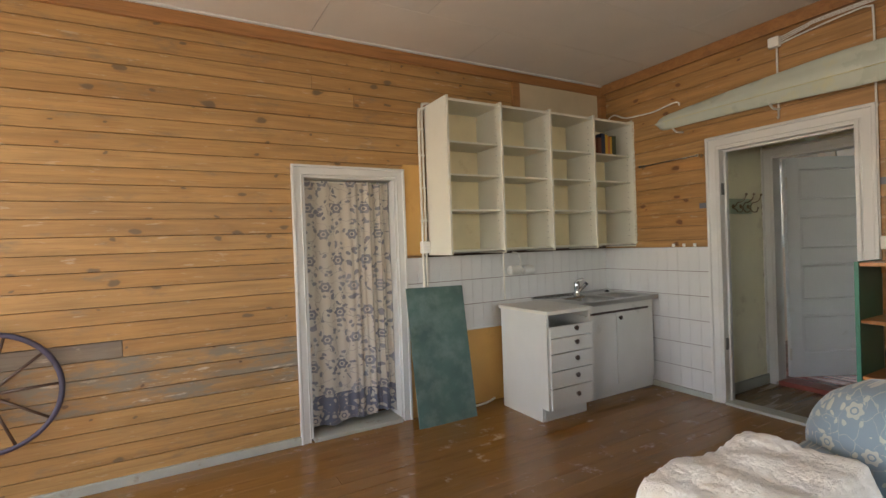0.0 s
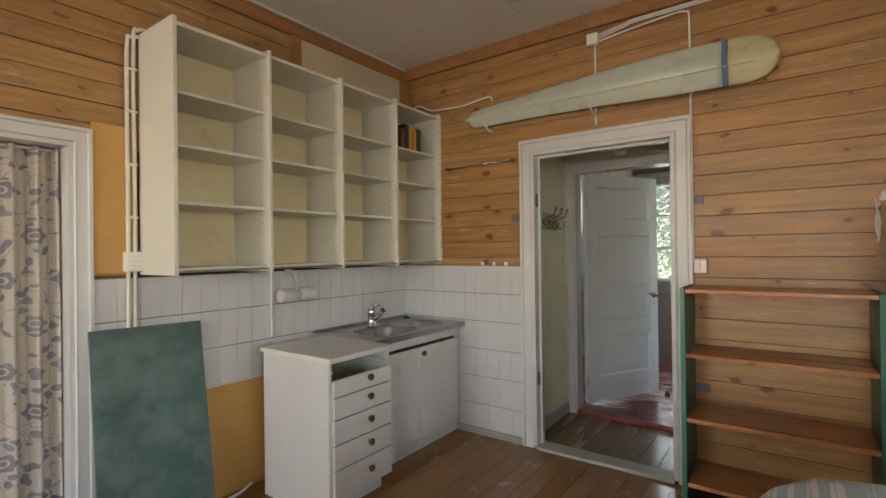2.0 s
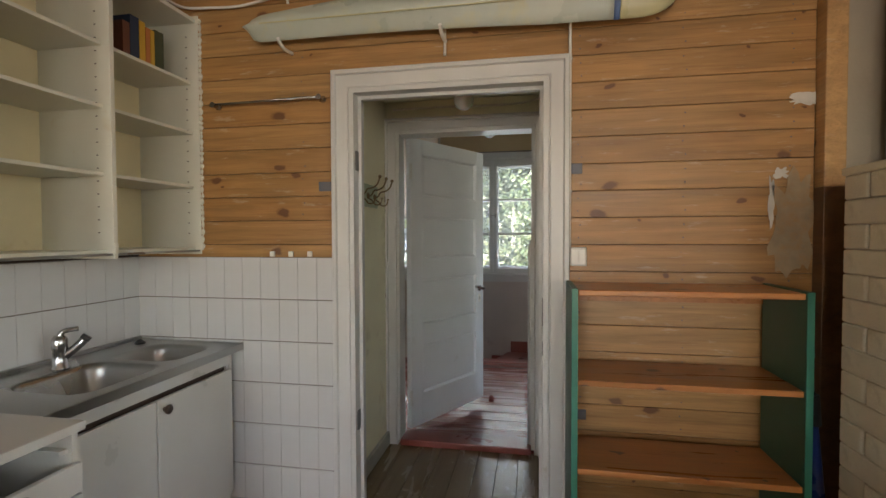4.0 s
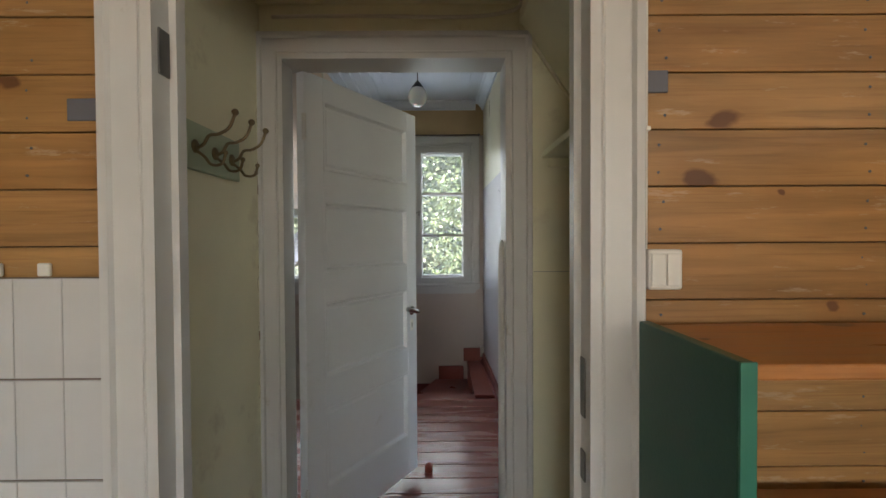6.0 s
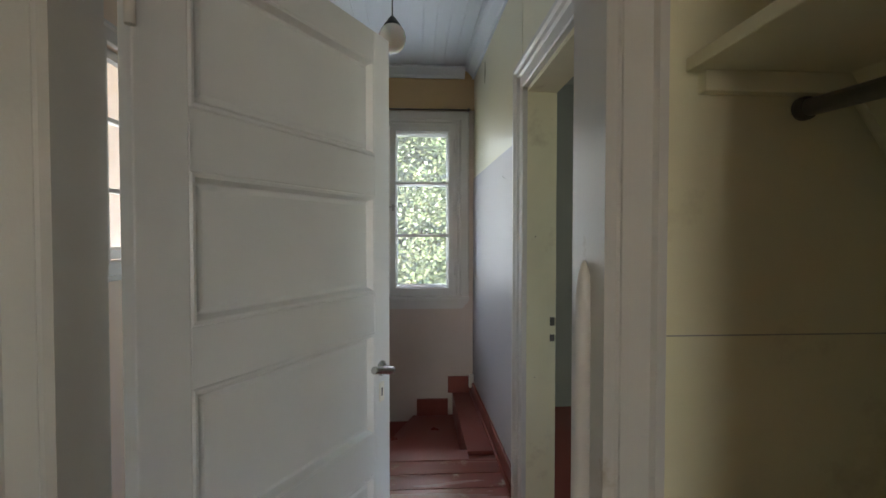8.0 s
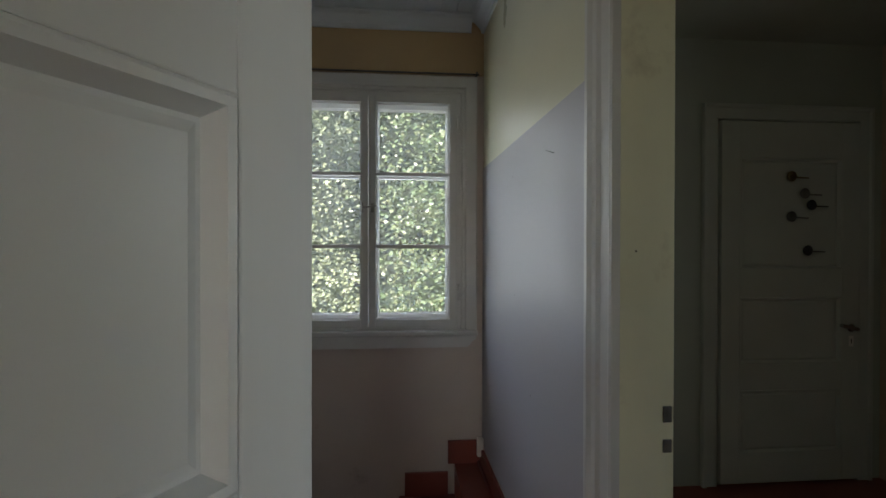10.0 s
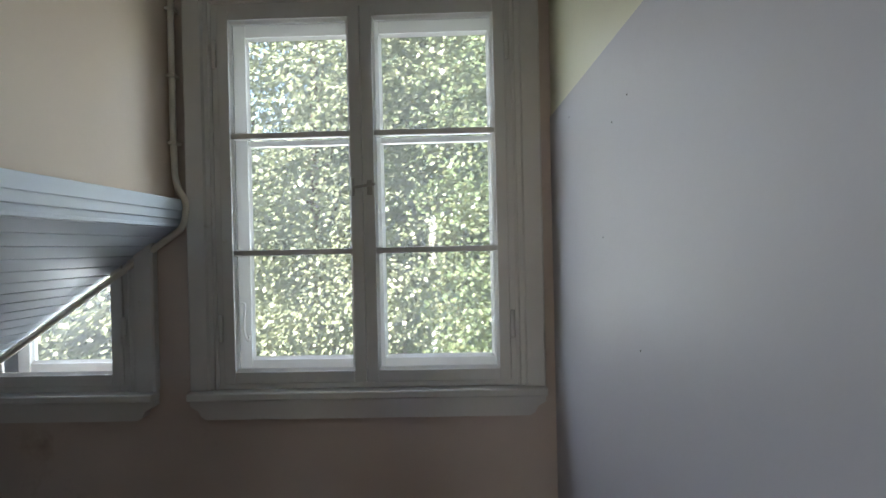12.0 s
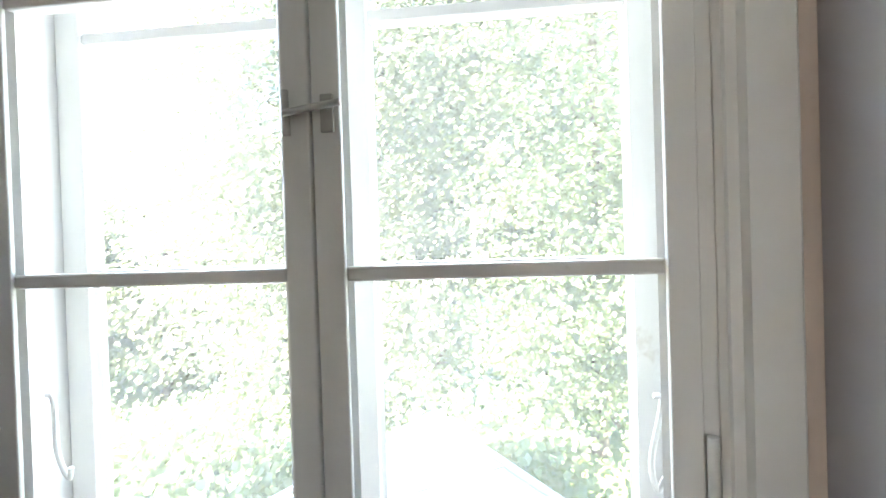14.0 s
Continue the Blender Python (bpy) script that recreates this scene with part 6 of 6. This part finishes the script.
def tree(name, at, seed, height, spread, base, leaves, size, mat, label):
    t = thing(name, at, label, "tree", "woodland trees")
    me, clumps = tree_mesh(seed, height, spread, base, leaves, size)
    me.materials.append(mat)
    c = new("crown", me)
    c.parent = t
    bm = bmesh.new()
    merge(bm, tube([(0, 0, -0.3), (0.05, 0.03, base * 0.5), (-0.06, 0.05, base), (0.1, -0.05, height * 0.75)], 0.16, 10, 5))
    for v in bm.verts:
        k = 1.15 - 0.75 * min(1, max(0, v.co.z / (height * 0.75)))
        v.co.x, v.co.y = v.co.x * k, v.co.y * k
    tr = part("trunk", bm, M_BARK, t)
    tr.matrix_parent_inverse = Matrix()
    rng = random.Random(seed)
    for q in rng.sample(range(len(clumps)), 9):
        p = clumps[q]
        z0 = min(max(base * 0.7, p[2] * 0.55), height * 0.6)
        lb = part("limb", tube([(0, 0, z0), (p[0] * 0.45, p[1] * 0.45, (z0 + p[2]) / 2 + 0.2), (p[0] * 0.95, p[1] * 0.95, p[2])], 0.045, 6, 4), M_BARK, tr)
        lb.matrix_parent_inverse = Matrix()
    return t


TREES = ((17.5, 0.0, 15.0, 4.9, 0.3, 200000), (17.0, 5.0, 13.5, 3.9, 0.2, 165000), (21, -6.0, 13, 4.8, 0.6, 40000), (23, 3.8, 16, 5.0, 1.0, 50000), (24, 10.4, 8.6, 4.0, 0.2, 40000), (20.5, 11.4, 7.4, 3.2, 0.1, 36000), (19.0, 14.6, 6.6, 3.0, 0.1, 30000), (26, 18.5, 9.5, 4.6, 0.2, 26000), (30, -1, 17, 6.0, 1, 20000), (31, 14, 9.5, 5.2, 0.5, 16000), (33, 6, 14.0, 6.0, 1.0, 18000), (34, 22, 12, 5.5, 1, 14000), (27, -13, 14, 5, 1, 14000), (40, -8, 16, 6, 2, 9000), (14.6, -3.4, 4.5, 2.0, 0.2, 8000))
for i, (x, y, h, s, b, n) in enumerate(TREES):
    tree("maple_tree", (x, y, -3.0 + 0.02 * (x - 8.6) - 0.05), 20 + i, h, s, b, n, 0.047 if x < 19 else 0.085 if x < 27 else 0.15, M_LEAF if i % 3 else M_LEAF2, ("broad green maple with sunlit leaves", "small leafy tree behind the porch", "tall dark green tree at the wood's edge")[i % 3])
random.seed(8)
for i, (x, y) in enumerate(((15.6, 5.2), (15.0, 6.9), (16.0, 6.2), (14.4, 5.9), (13.2, 4.6), (12.9, 6.4), (14.2, 8.0), (13.4, -0.9), (14.6, 2.2), (15.5, 10.0), (17.0, 12.5), (14.8, 11.5))):
    me, _ = tree_mesh(60 + i, 1.7 + 0.3 * (i % 3), 1.2, 0.0, 2600, 0.07)
    me.materials.append(M_LEAF2)
    b = tagged(new("bush", me), "dense green bush beyond the porch", "bush", "bushes")
    b.matrix_basis = Matrix.Translation((x, y, -3.0))

# ---- pieces of walls and floors ----
MESHES = {}


def plank_mesh(length, width, depth, mat, flat):
    key = (round(length, 3), round(width, 3), mat.name, flat)
    if key not in MESHES:
        bm = bmesh.new()
        g = (0.0005 if mat is M_FLOOR or mat is M_FLOOR_V else 0.0024 if mat is M_RED else 0.0012 if mat is M_PLANK_E else 0.0019)
        if flat:
            add_box(bm, 0, length, g, width - g, -depth, 0)
            top = [e for e in bm.edges if all(v.co.z > -1e-6 for v in e.verts)]
        else:
            add_box(bm, 0, length, -depth, 0, g, width - g)
            top = [e for e in bm.edges if all(v.co.y < -depth + 1e-6 for v in e.verts)]
        bmesh.ops.bevel(bm, geom=top, offset=(0.0008 if mat is M_FLOOR else 0.0015) if flat else 0.0015, segments=1, affect="EDGES")
        me = bpy.data.meshes.new("plank")
        bm.to_mesh(me)
        bm.free()
        me.materials.append(mat)
        MESHES[key] = me
    return MESHES[key]


def plank(parent, me, m):
    ob = new("plank", me)
    ob.parent = parent
    ob.matrix_basis = m
    return ob


def plank_row(parent, a, b, place, width, mat, flat, depth=0.02, mean=5.5):
    """Boards end to end from a to b; place(a) gives the pose of a board that starts at a."""
    x = a
    while x < b - 0.01:
        step = round(random.uniform(0.6, 1.5) * mean, 1)
        e = min(x + step, b)
        if b - e < 0.35:
            e = b
        plank(parent, plank_mesh(e - x - 0.001, width, depth, mat, flat), place(x))
        x = e


random.seed(11)
z = 0.0407
while z < 2.71:
    w = 0.0991
    top = min(z + w, 2.72)
    spans = [(-2.2, 4.22)]
    if z < 1.81:
        spans = [(-2.2, 1.26), (2.05, 2.22)] if z > 1.1 else [(-2.2, 1.26)]
    elif z < 1.89:
        spans = [(-2.2, 2.4)]
    elif z > 2.2:
        spans = [(-2.2, 3.135)]
    else:
        spans = [(-2.2, 2.45)]
    k = round((z - 0.0407) / w)
    mats = [M_PLANK_W if k in (4, 5, 6) else M_PLANK] * len(spans)
    if k == 7:
        spans, mats = [(-2.2, 0.257), (0.258, 1.26)], [M_PLANK_G, M_PLANK]
    for (a, b), mat in zip(spans, mats):
        dz = random.uniform(-0.0018, 0.0018)
        plank_row(wall_north, a, b, lambda x, z=z, dz=dz: pose(x, 3.82 + dz, z), top - z, mat, False)
    z += w
z = 0.0452
while z < 2.71:
    w = 0.1124
    top = min(z + w, 2.72)
    if z + w / 2 < 1.22:
        spans = [(0.78, 1.72)]
    elif z < 1.97:
        spans = [(2.74, 3.8), (0.78, 1.72)]
    else:
        spans = [(0.78, 3.8)]
    for a, b in spans:
        dz = random.uniform(-0.0012, 0.0012)
        plank_row(wall_east, -b, -a, lambda x, z=z, dz=dz: pose(4.25 + dz, -x, z, 0, 0, -90), top - z, M_PLANK_E, False)
    z += w
y = -2.56
while y < 3.8:
    plank_row(floor, -2.2, 4.24, lambda x, y=y: pose(x, y, 0), 0.118, M_FLOOR, True, 0.022, 4.0)
    y += 0.118
plank(floor, plank_mesh(0.66, 0.26, 0.022, M_FLOOR, True), pose(1.32, 4.03, 0.0))
y = 1.34
while y < 2.75:
    plank_row(floor_v, 4.25, 5.05, lambda x, y=y: pose(x, y, 0), 0.118, M_FLOOR_V, True, 0.022, 4.0)
    y += 0.118
x = 5.06
while x < 7.10:
    w = 0.158
    plank_row(floor_hall, 1.565, HN, lambda q, x=x, w=w: pose(x + w, q, 0, 0, 0, 90), min(w, 7.12 - x), M_RED, True, 0.022, 5.0)
    x += w

TILES = {}


def tile(parent, x, y, zz, w, h, turn):
    key = (round(w, 3), round(h, 3))
    if key not in TILES:
        bm = box(0.0006, w - 0.0006, -0.006, 0, 0.0022, h - 0.0022)
        bmesh.ops.bevel(bm, geom=[e for e in bm.edges if all(v.co.y < -0.005 for v in e.verts)], offset=0.0012, segments=1, affect="EDGES")
        me = bpy.data.meshes.new("tile")
        bm.to_mesh(me)
        bm.free()
        me.materials.append(M_TILE)
        TILES[key] = me
    ob = new("tile", TILES[key])
    ob.parent = parent
    ob.matrix_basis = pose(x, y, zz, 0, 0, turn)


tw_n = structure("wall_tiling_north", box(2.062, 4.222, 3.793, 3.81, 0.622, 1.222), M_GROUT, "white tiled splashback behind the sink", "tiling")
tw_e = structure("wall_tiling_east", box(4.222, 4.235, 2.738, 3.79, 0.045, 1.222), M_GROUT, "white tiles beside the sink", "tiling")
for i in range(22):
    x = 2.064 + i * 0.098
    for j in range(3):
        tile(tw_n, x, 3.793, 0.622 + j * 0.2, 0.098, 0.2, 0)
for i in range(11):
    for j in range(6):
        h = 0.2 if j else 0.175
        zb = 0.047 if j == 0 else 0.222 + (j - 1) * 0.2
        tile(tw_e, 4.222, 3.79 - i * 0.0956, zb, 0.0956, h, -90)
